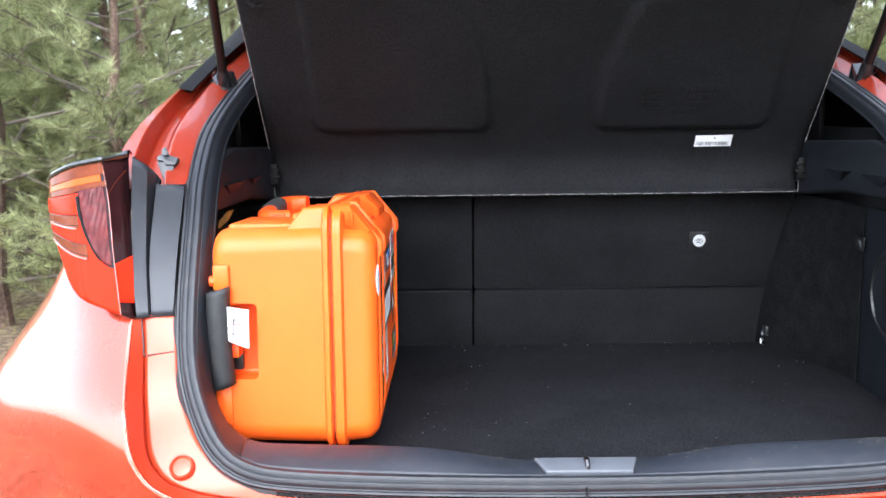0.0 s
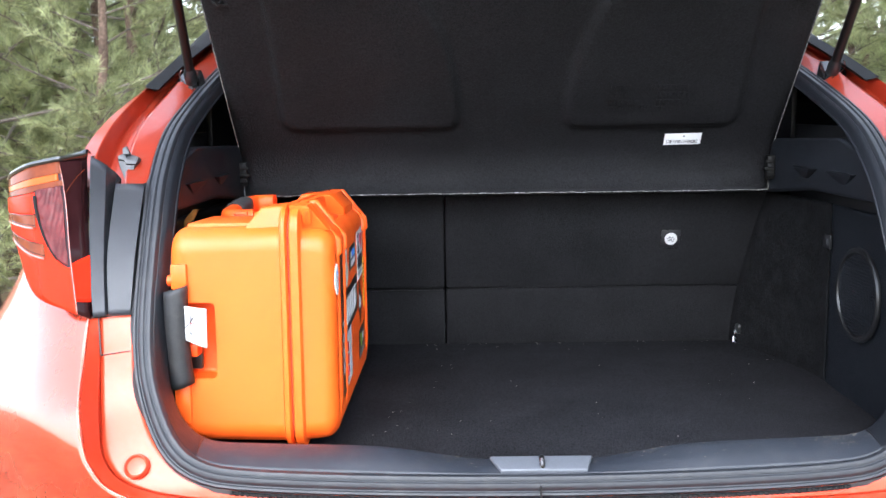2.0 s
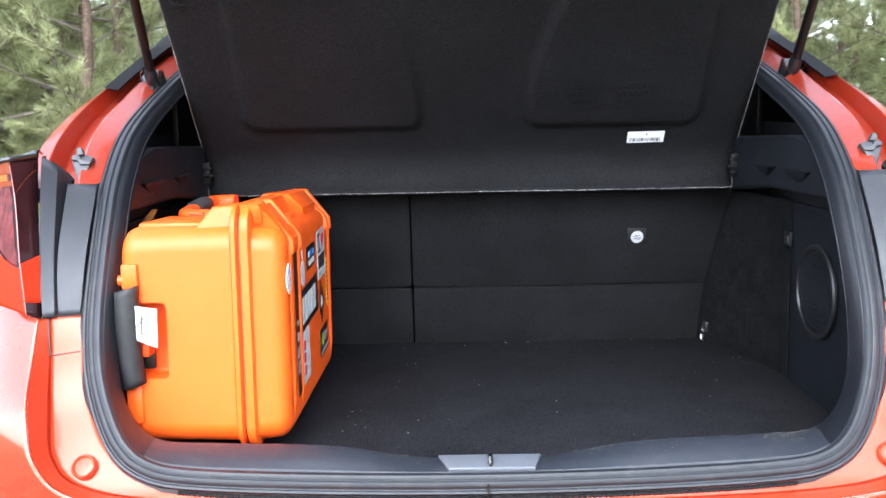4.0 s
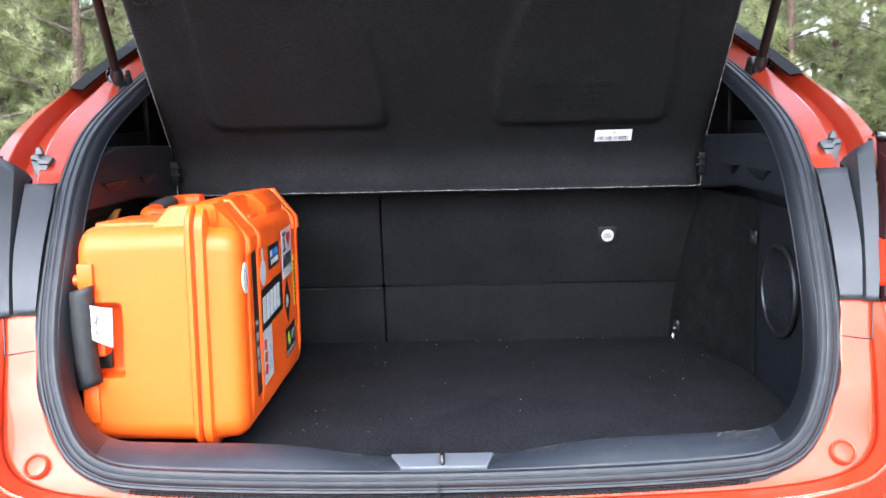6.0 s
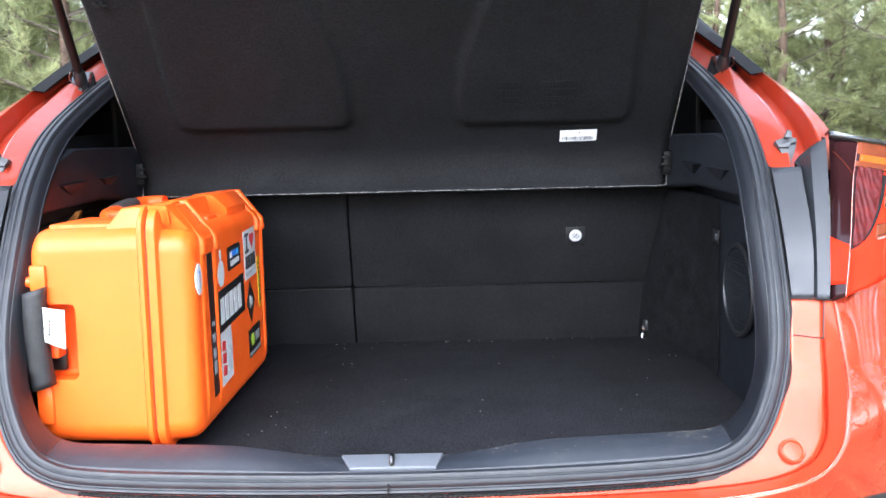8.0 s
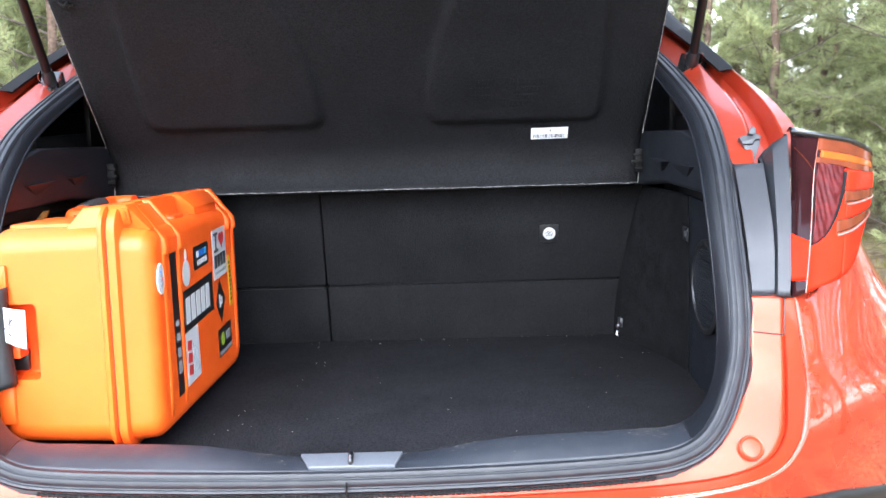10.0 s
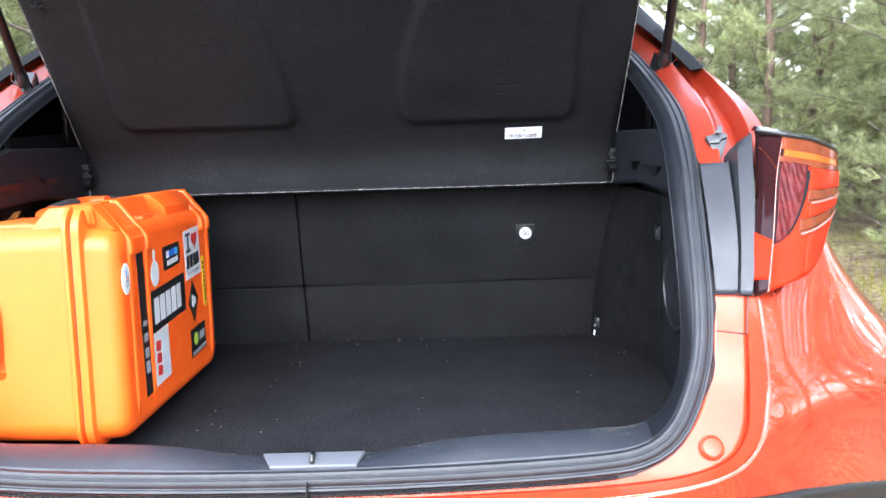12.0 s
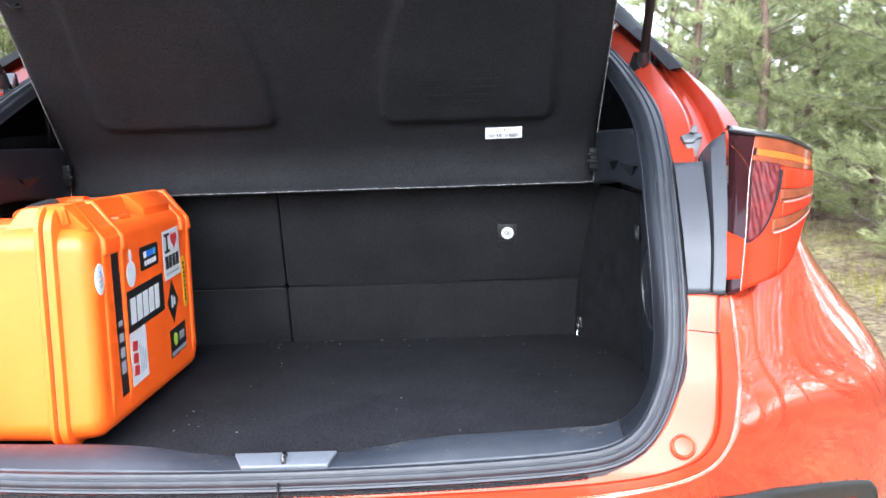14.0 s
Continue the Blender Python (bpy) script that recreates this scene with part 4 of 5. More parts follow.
for side in (-1, 1):
    rim = [Vector(front[i][-1 if side > 0 else 0]) for i in range(len(front))]
    part("side_edge", tube(rim, [0.0009 + 0.0006 * rnd.random() for _ in rim], 6), FUZZ, shelf)
    h = Vector((0.530, 0.690, 1.078))
    hinge = join(box(h + Vector((-0.002, -0.012, -0.024)), h + Vector((0.015, 0.004, 0.024)), 0.003), box(h + Vector((-0.009, -0.018, -0.006)), h + Vector((0.012, -0.006, 0.001)), 0.002),
                 box(h + Vector((-0.006, -0.016, 0.009)), h + Vector((0.010, -0.006, 0.015)), 0.002), tube([h + Vector((-0.004, -0.013, -0.016)), h + Vector((0.020, -0.010, -0.016))], 0.0042, 10))
    part("hinge", mirrored(hinge, side), HINGE, shelf, "black plastic shelf hinge")
    k = Vector((0.519, 0.497, 1.397))
    part("cord_hook", mirrored(join(tube([k, k + Vector((0.0, -0.010, -0.008))], 0.005, 8), tube([k + Vector((-0.012, -0.008, -0.004)), k + Vector((0.004, -0.010, -0.006)), k + Vector((0.014, -0.006, 0.002))], 0.0025, 6)), side), HINGE, shelf, "black plastic cord hook")


def on_shelf(x, z, out=0.0):
    y = float(np.interp(z, sl[:, 0], sl[:, 1]))
    return Vector((x, y - out * 0.85, z - out * 0.5))


lab = [(0.3185, 1.1265), (0.3925, 1.1275), (0.3925, 1.1500), (0.3185, 1.1490)]
label_ob = part("barcode_label", prism(lab, lambda u, v, d: on_shelf(u, v, 0.001 + d), 0.0, 0.0006), WHITE, shelf, "white barcode sticker")
xx = 0.3235
rb = random.Random(9)
while xx < 0.386:
    wd = rb.choice((0.0007, 0.0011, 0.0018))
    part("bar", prism([(xx, 1.1295), (xx + wd, 1.1295), (xx + wd, 1.1365), (xx, 1.1365)], lambda u, v, d: on_shelf(u, v, 0.0017 + d), 0.0, 0.0003), INK, label_ob)
    xx += wd + rb.choice((0.0009, 0.0014, 0.0022))
part("bar", prism([(0.3555, 1.1425), (0.3585, 1.1425), (0.3585, 1.1455), (0.3555, 1.1455)], lambda u, v, d: on_shelf(u, v, 0.0017 + d), 0.0, 0.0003), INK, label_ob)
# embossed lines on one pad, pressed in the felt
for x0, x1, z in ((0.195, 0.235, 1.243), (0.272, 0.345, 1.243), (0.195, 0.228, 1.229), (0.285, 0.345, 1.229), (0.195, 0.250, 1.215), (0.285, 0.330, 1.215), (0.195, 0.300, 1.203)):
    xq = x0
    while xq < x1:
        wq = rb.uniform(0.003, 0.008)
        part("embossed_mark", prism([(xq, z), (xq + wq, z), (xq + wq, z + 0.008), (xq, z + 0.008)], lambda u, v, d: on_shelf(u, v, 0.0125 + d), 0.0, 0.0030), SHELF_FELT, board)
        xq += wq + 0.003

# ---- orange hard case standing on its long side ----
TIP = radians(-2.5)
case = thing("hard_case", (-0.356, 0.135, 0.7035), "orange hard plastic case with stickers, standing on its long side", "case")
case.rotation_euler = (TIP, 0, 0)
CL, CH = 0.548, 0.351


def on_lid(y, z):
    """The place along and up the case of a spot at y, z in the car."""
    c, s = math.cos(-TIP), math.sin(-TIP)
    return (y - 0.135) * c - (z - 0.7035) * s, (y - 0.135) * s + (z - 0.7035) * c


def loops(rows):
    """Rings of rounded rectangles in the length-height plane, one for each (x, y0, z0, y1, z1, radius)."""
    return [[(x, u, v) for u, v in round_rect(y0, z0, y1, z1, r, 8)] for x, y0, z0, y1, z1, r in rows]


def capped(net, first=True, last=True):
    bm = sheet(net, wrap_u=True)
    bm.verts.ensure_lookup_table()
    n = len(net[0])
    if first:
        bm.faces.new([bm.verts[i] for i in range(n)])
    if last:
        bm.faces.new([bm.verts[len(net) * n - n + i] for i in range(n)])
    return bm


def shell(x_rim, x_face, y0, z0, y1, z1, r, edge, draft):
    rows, d = [], 1 if x_face > x_rim else -1
    span_x = abs(x_face - x_rim) - edge
    for t in (0, 0.5, 1):
        q = draft * t
        rows.append((x_rim + d * span_x * t, y0 + q, z0 + q, y1 - q, z1 - q, r))
    for a in (15, 30, 45, 60, 75, 90):
        q = draft + edge * (1 - math.cos(radians(a)))
        rows.append((x_rim + d * (span_x + edge * math.sin(radians(a))), y0 + q, z0 + q, y1 - q, z1 - q, max(r - 0.5 * edge * (1 - math.cos(radians(a))), 0.01)))
    return capped(loops(rows), True, True)


base = shell(-0.008, -0.180, 0.004, 0.001, CL - 0.008, 0.335, 0.036, 0.024, 0.003)
body = part("base_shell", base, CASE, case, local=True, angle=40)
cutter = new("cut_block", mesh_of("cut_block", box((-0.25, -0.05, 0.107), (-0.112, 0.045, 0.222), 0.008, 3), CASE))
cutter.parent = case
bo = body.modifiers.new("handle_recess", "BOOLEAN")
bo.operation, bo.object, bo.solver = "DIFFERENCE", cutter, "EXACT"
dg = bpy.context.evaluated_depsgraph_get()
body.data = bpy.data.meshes.new_from_object(body.evaluated_get(dg))
body.data.name = "base_shell"
body.modifiers.clear()
bpy.data.objects.remove(cutter)
body.data.shade_smooth()
body.data.set_sharp_from_angle(angle=radians(40))
lid = part("lid", shell(0.008, 0.066, 0.004, 0.001, CL - 0.008, 0.333, 0.036, 0.024, 0.003), CASE, case, local=True, angle=40)
for ob in (body, lid):
    wn_mod = ob.modifiers.new("even_shading", "WEIGHTED_NORMAL")
    wn_mod.keep_sharp = True


def band(x0, x1, grow, r):
    rows = [(x0, 0.002 - grow + 0.003, -0.002 - grow + 0.003, CL - 0.006 + grow, 0.358 + grow, r), (x0 + 0.003, -grow, -grow - 0.004, CL + grow - 0.004, 0.362 + grow, r),
            (x1 - 0.003, -grow, -grow - 0.004, CL + grow - 0.004, 0.362 + grow, r), (x1, 0.002 - grow + 0.003, -0.002 - grow + 0.003, CL - 0.006 + grow, 0.358 + grow, r)]
    return capped(loops(rows))


part("base_rim", band(-0.013, -0.0010, 0.003, 0.040), CASE, case, local=True, angle=50)
part("lid_rim", band(0.0010, 0.018, 0.003, 0.040), CASE, case, local=True, angle=50)
part("gasket", band(-0.0010, 0.0010, -0.003, 0.040), SEAM, case, "dark seam between base and lid", local=True)
# guard plates round the handle and latches on the upper side of the base
for y0, y1 in ((0.022, 0.132), (0.402, 0.514)):
    out = [(-0.080, 0.316), (-0.044, 0.361), (-0.001, 0.364), (-0.001, 0.316)]
    part("latch_guard", prism(out, lambda u, v, d: (u, d + (0.30 * (v - 0.316) if d < (y0 + y1) / 2 else -0.30 * (v - 0.316)), v), y0, y1, 0.003), CASE, case, local=True)
# raised ribs over the lid at each end, chamfered at the upper corner
RIB = [(0.001, 0.366), (0.028, 0.366), (0.072, 0.310), (0.0735, 0.296), (0.0735, 0.288), (0.0692, 0.284), (0.0692, 0.058), (0.066, 0.028), (0.046, 0.003), (0.001, -0.004)]
PAD = [(0.001, 0.361), (0.026, 0.361), (0.068, 0.308), (0.068, 0.286), (0.001, 0.286)]
SHORT = RIB[:5] + [(0.064, 0.286), (0.001, 0.286)]
for y0, y1, shape in ((0.050, 0.066, RIB), (0.126, 0.138, RIB), (0.447, 0.459, SHORT), (0.488, 0.505, RIB)):
    part("lid_rib", prism(shape, lambda u, v, d: (u, d, v), y0, y1, 0.004, 3), CASE, case, local=True)
part("rib_web", prism(PAD, lambda u, v, d: (u, d, v), 0.058, 0.132, 0.002), CASE, case, local=True)
part("rib_web", prism(PAD, lambda u, v, d: (u, d, v), 0.452, 0.496, 0.002), CASE, case, local=True)
part("far_guard", prism([(0.001, 0.366), (0.028, 0.366), (0.050, 0.342), (0.050, 0.318), (0.001, 0.318)], lambda u, v, d: (u, d + 0.5 * (0.366 - v) * (d < 0.4), v), 0.285, 0.449, 0.003), CASE, case, local=True)
part("latch_guard", prism([(0.001, 0.365), (0.028, 0.365), (0.058, 0.326), (0.001, 0.316)], lambda u, v, d: (u, d + 0.45 * (0.365 - v), v), 0.014, 0.056, 0.003), CASE, case, local=True)
eye = lambda u, v, d: (u, 0.0105 + 0.45 * (0.365 - v) + d, v)
part("padlock_eye", prism(round_rect(0.021, 0.336, 0.033, 0.360, 0.003), eye, -0.004, 0.004, 0.001), CASE, case, local=True)
# solid plug, its deeper orange standing in for the shaded hole
part("padlock_hole", prism(round_rect(0.0245, 0.340, 0.0295, 0.356, 0.0018), eye, -0.0052, 0.0, 0.0003), CASE_DEEP, case, local=True)
for y in (0.190,):
    part("latch", box((-0.030, y, 0.318), (0.046, y + 0.060, 0.336), 0.006, 3), CASE_DEEP, case, "orange throw latch", local=True)
part("handle_rail", box((-0.078, 0.135, 0.318), (-0.014, 0.400, 0.347), 0.006, 3), CASE, case, local=True)
# carry handle lying on the upper side
arm = [(-0.094, 0.213), (-0.103, 0.212), (-0.114, 0.212), (-0.131, 0.219), (-0.140, 0.237), (-0.141, 0.256), (-0.141, 0.310), (-0.141, 0.364), (-0.140, 0.384), (-0.131, 0.402), (-0.114, 0.409), (-0.103, 0.409), (-0.094, 0.408)]
hp = smooth_curve(arm, 64)


def bar_along(path, half, low, high, r):
    """A flat-sided rounded bar along a path that rises a little towards the far end."""
    net = []
    for i, p in enumerate(path):
        d = path[min(i + 1, len(path) - 1)] - path[max(i - 1, 0)]
        d = d / np.linalg.norm(d)
        rise = 0.075 * (p[1] - 0.315)
        net.append([(p[0] - d[1] * u, p[1] + d[0] * u, v + rise) for u, v in round_rect(-half, low, half, high, r, 4)])
    return capped(net)


handle = part("carry_handle", bar_along(hp, 0.0140, 0.3235, 0.3545, 0.0115), CASE_DEEP, case, "orange carry handle with a black grip", local=True)
gp = np.array([p for p in hp if 0.278 < p[1] < 0.366 and p[0] < -0.12])
part("grip", bar_along(gp, 0.0152, 0.3220, 0.3562, 0.0118), GRIP, handle, "black ribbed rubber grip", local=True)
for y in np.linspace(0.284, 0.360, 9):
    part("grip_rib", bar_along(np.array([(-0.141, y - 0.002), (-0.141, y), (-0.141, y + 0.002)]), 0.0160, 0.3215, 0.3571, 0.0120), GRIP, handle, local=True)
# square socket in the near arm
ring = [[(-0.113 + q * cx, 0.1985 + d, 0.3315 + q * cz) for cx, cz in ((-1, -1), (1, -1), (1, 1), (-1, 1))] for q, d in ((0.0128, 0.0), (0.0118, -0.0042), (0.0092, -0.0046), (0.0086, -0.0004), (0.0010, -0.0004))]
part("handle_socket", sheet(ring, wrap_u=True), CASE_DEEP, handle, local=True)
part("top_step", box((-0.158, 0.040, 0.325), (-0.016, 0.192, 0.3380), 0.0035), CASE, case, local=True)
# trolley pull at the end: rubber roll, blocks and a black block in the recess
roll = [(-0.1665, -0.002, 0.245), (-0.1670, -0.004, 0.20), (-0.1660, -0.004, 0.15), (-0.1620, -0.002, 0.098)]
rr = [[Vector(p) + Vector((0.0155 * math.cos(a), 0.0155 * math.sin(a) * 0.9, 0.005 * math.cos(a))) for a in np.linspace(0.3, 2 * math.pi + 0.1, 24)] for p in smooth_curve(roll, 18)]
pull = part("pull_grip", sheet(rr), GRIP, case, "rolled dark rubber pull grip", local=True, thick=0.0022)
part("pull_core", tube([(-0.167, 0.0, 0.236), (-0.163, 0.0, 0.104)], 0.009, 10), BLACK, pull, local=True)
for z0, z1, x in ((0.243, 0.281, -0.1745), (0.040, 0.098, -0.176)):
    part("pull_block", box((x, 0.0, z0), (x + 0.024, 0.03, z1), 0.003), CASE, case, local=True)
part("pull_knob", tube([(-0.170, 0.008, 0.256), (-0.1800, 0.008, 0.256)], 0.008, 12), CASE_DEEP, case, local=True)
part("recess_liner", box((-0.170, 0.030, 0.116), (-0.140, 0.040, 0.150), 0.003), BLACK, case, "small black block in the recess behind the pull", local=True)
part("recess_pad", box((-0.165, 0.006, 0.140), (-0.140, 0.034, 0.160), 0.003), CASE_DEEP, case, local=True)
# paper tag
tag_net = [[(-0.158 + 0.038 * u, -0.010 - 0.006 * math.sin(u * 2.2) + 0.004 * v * u, 0.172 + 0.050 * v - 0.014 * u * (1 - v) - 0.006 * u * v) for u in np.linspace(0, 1, 8)] for v in np.linspace(0, 1, 8)]
tag = part("paper_tag", sheet(tag_net), PAPER, case, "white paper luggage tag with pen marks", local=True, thick=0.0004)
for a, b, m in (((0.40, 0.55), (0.95, 0.62), RED_INK), ((0.40, 0.22), (0.42, 0.80), INK), ((0.15, 0.35), (0.55, 0.75), INK), ((0.25, 0.30), (0.75, 0.18), INK)):
    seg = [(-0.158 + 0.038 * u, -0.0115 - 0.006 * math.sin(u * 2.2) + 0.004 * v * u, 0.172 + 0.050 * v - 0.014 * u * (1 - v) - 0.006 * u * v) for u, v in [(a[0] + (b[0] - a[0]) * t, a[1] + (b[1] - a[1]) * t) for t in np.linspace(0, 1, 8)]]
    part("pen_stroke", tube(seg, 0.0007, 5), m, tag, local=True)

FACE = 0.0663


def sticker(name, outline, mat, label="", level=0, owner=None):
    pts = [on_lid(y, z) for y, z in outline]
    return part(name, prism(pts, lambda u, v, d: (FACE + d, u, v), 0.0006 * level, 0.0006 * level + 0.0007), mat, owner or case, label, local=True)


def rect(y0, z0, y1, z1):
    return [(y0, z0), (y1, z0), (y1, z1), (y0, z1)]


def blob(cy, cz, ry, rz, n=20):
    return [(cy + ry * math.cos(a), cz + rz * math.sin(a)) for a in np.linspace(0, 2 * math.pi, n, endpoint=False)]


s = sticker("name_plate", rect(0.232, 0.750, 0.262, 0.982), INK, "long black plate with pale bars")
for k, h in enumerate((0.020, 0.016, 0.014, 0.008)):
    sticker("plate_mark", rect(0.239, 0.786 + k * 0.026, 0.255, 0.786 + k * 0.026 + h), GREY_INK, level=1, owner=s)
s = sticker("fruit_sticker", blob(0.315, 0.936, 0.021, 0.022), WHITE, "white fruit-shaped sticker")
sticker("fruit_leaf", blob(0.316, 0.967, 0.006, 0.010, 12), WHITE, owner=s)
s = sticker("black_sticker", [(0.362, 0.935), (0.366, 0.931), (0.452, 0.931), (0.457, 0.936), (0.457, 0.966), (0.453, 0.970), (0.366, 0.972), (0.362, 0.968)], INK, "black sticker with a white and blue square row")
for k, m in enumerate((WHITE, BLUE_INK, BLUE_INK, CYAN_INK)):
    sticker("square", rect(0.380 + k * 0.0165, 0.951, 0.393 + k * 0.0165, 0.962), m, level=1, owner=s)
for k in range(5):
    sticker("mark", rect(0.382 + k * 0.013, 0.937, 0.391 + k * 0.013, 0.946), WHITE, level=1, owner=s)
s = sticker("heart_sticker", rect(0.487, 0.890, 0.585, 0.982), WHITE, "white sticker with a red heart")
for r in (rect(0.497, 0.940, 0.527, 0.945), rect(0.497, 0.971, 0.527, 0.976), rect(0.508, 0.943, 0.516, 0.973)):
    sticker("letter", r, INK, level=1, owner=s)
heart = [(0.553 + 0.0012 * 16 * math.sin(t) ** 3, 0.960 + 0.00105 * (13 * math.cos(t) - 5 * math.cos(2 * t) - 2 * math.cos(3 * t) - math.cos(4 * t))) for t in np.linspace(0, 2 * math.pi, 28, endpoint=False)]
sticker("heart", heart, RED_INK, "red heart", level=1, owner=s)
for k in range(4):
    sticker("mark", rect(0.496 + k * 0.021, 0.910, 0.512 + k * 0.021, 0.934), INK, level=1, owner=s)
for k in range(8):
    sticker("mark", rect(0.496 + k * 0.010, 0.898, 0.503 + k * 0.010, 0.903), GREY_INK, level=1, owner=s)
s = sticker("band_sticker", rect(0.274, 0.841, 0.472, 0.910), INK, "black sticker with a white block mark")
for k in range(5):
    y = 0.296 + k * 0.031
    sticker("mark", [(y, 0.853), (y + 0.024, 0.853), (y + 0.026, 0.896), (y + 0.003, 0.896)], WHITE, level=1, owner=s)
s = sticker("diamond_sticker", [(0.522, 0.886), (0.554, 0.845), (0.522, 0.804), (0.490, 0.845)], INK, "black diamond sticker")
sticker("mark", rect(0.512, 0.834, 0.520, 0.858), WHITE, level=1, owner=s)
sticker("mark", rect(0.524, 0.838, 0.534, 0.852), WHITE, level=1, owner=s)
s = sticker("race_sticker", rect(0.282, 0.751, 0.360, 0.840), WHITE, "white sticker with red slanted marks")
for k in range(3):
    sticker("mark", [(0.290, 0.768 + k * 0.021), (0.312, 0.764 + k * 0.021), (0.316, 0.780 + k * 0.021), (0.294, 0.784 + k * 0.021)], RED_INK, level=1, owner=s)
for k in range(4):
    sticker("mark", rect(0.322 + 0.008 * k, 0.765, 0.325 + 0.008 * k, 0.815 - 0.006 * k), GREY_INK, level=1, owner=s)
s = sticker("square_sticker", rect(0.490, 0.741, 0.587, 0.794), INK, "black sticker with a lime mark")
sticker("mark", blob(0.520, 0.772, 0.012, 0.013), GREEN_INK, level=1, owner=s)
sticker("mark", rect(0.545, 0.764, 0.575, 0.780), GREY_INK, level=1, owner=s)
sticker("mark", rect(0.494, 0.744, 0.584, 0.751), GREY_INK, level=1, owner=s)
s = sticker("yellow_sticker", round_rect(0.592, 0.818, 0.612, 0.920, 0.008), YELLOW_INK, "narrow yellow sticker with dark marks")
for k in range(9):
    sticker("mark", rect(0.598, 0.830 + k * 0.009, 0.606, 0.836 + k * 0.009), INK, level=1, owner=s)
# round sticker on the rounded end of the lid
lu, lv = on_lid(0.172, 0.953)


def bend(u, v, d):
    """Round the rounded end corner of the lid."""
    a, past = radians(90) + (u + 0.0055) / 0.0225, 0.0
    if a > radians(90):
        a, past = radians(90), u + 0.0055
    return (0.066 - 0.0215 + (0.0222 + d) * math.sin(a), 0.007 + 0.0215 - (0.0222 + d) * math.cos(a) + past, lv + v)


rs = part("round_sticker", sheet([[bend(0.0145 * q * math.cos(a), 0.024 * q * math.sin(a), h) for a in np.linspace(0, 2 * math.pi, 32, endpoint=False)] for q, h in ((1.0, 0.0), (1.0, 0.0016), (0.75, 0.0016), (0.5, 0.0016), (0.25, 0.0016), (0.02, 0.0016))], wrap_u=True), WHITE, case, "white round sticker with a small coloured crest", local=True)
for cu, cv, m in ((-0.001, 0.0105, BLUE_INK), (0.002, 0.005, GREY_INK), (0.004, -0.001, RED_INK), (-0.0045, -0.003, GREY_INK), (0.0, -0.004, GREY_INK), (0.003, -0.009, GREY_INK), (-0.003, 0.004, GREY_INK), (-0.002, -0.011, GREY_INK)):
    part("crest_mark", prism([(cu + 0.0018 * math.cos(a), cv + 0.0030 * math.sin(a)) for a in np.linspace(0, 2 * math.pi, 10, endpoint=False)], bend, 0.0010, 0.0024), m, rs, local=True)

# ---- lint on the boot floor, soil on the sill ----
rl = random.Random(21)


def crumbs(spots, flat=0.4):
    bm = bmesh.new()
    for x, y, z, s in spots:
        q = [Vector((x, y, z)) + Vector((s * math.cos(a) * rl.uniform(0.5, 1.2), s * math.sin(a) * rl.uniform(0.4, 1.0), s * rl.uniform(0.05, flat))) for a in np.linspace(0, 2 * math.pi, 5, endpoint=False)]
        top = bm.verts.new((x, y, z + s * flat * 1.5))
        vs = [bm.verts.new(p) for p in q]
        for i in range(5):
            bm.faces.new((vs[i], vs[(i + 1) % 5], top))
        bm.faces.new(vs[::-1])
    return bm


spots = [(0.144, 0.414, FLOOR_Z, 0.0032)] + [(rl.uniform(-0.25, 0.56), rl.uniform(0.22, 0.84), FLOOR_Z, rl.choice((0.0007, 0.001, 0.0013, 0.0018))) for _ in range(50)] + [(rl.uniform(-0.2, 0.5), rl.uniform(0.825, 0.845), FLOOR_Z, rl.uniform(0.0008, 0.0022)) for _ in range(26)]
solid("floor_lint", crumbs(spots), LINT, "pale lint and crumbs scattered on the boot floor", "lint", kind="stuff")
spots = []
for cx, n, sp in ((0.39, 34, 0.018), (0.36, 10, 0.012), (0.44, 9, 0.02), (0.19, 16, 0.03), (0.23, 10, 0.02), (-0.13, 14, 0.012), (-0.07, 6, 0.01), (0.10, 5, 0.01), (0.30, 7, 0.03)):
    for _ in range(n):
        x = cx + rl.gauss(0, sp)
        p = lining_at(min(abs(x) / 0.478, 0.99), rl.uniform(0.2, 0.62))
        p.x *= 1 if x > 0 else -1
        spots.append((p.x, p.y, p.z, rl.uniform(0.0006, 0.0022)))
solid("sill_soil", crumbs(spots, 0.25), SOIL, "dried soil crumbs on the loading sill", "soil", kind="stuff")


# ---- forest ----
rg = random.Random(5)
NG = 90
gx = np.sign(np.linspace(-1, 1, NG)) * np.abs(np.linspace(-1, 1, NG)) ** 2.6 * 400


def ground_z(x, y):
    near = min(1.0, max(0.0, (math.hypot(x, y - 1.5) - 3.2) / 4))
    return near * (0.10 * noise.noise((x * 0.35, y * 0.35, 0)) + 0.04 * noise.noise((x * 1.4, y * 1.4, 3)))


solid("ground", sheet([[(x, y + 2, ground_z(x, y + 2)) for x in gx] for y in gx]), GROUND, "brown needle-covered forest floor with moss", "ground", kind="structure")


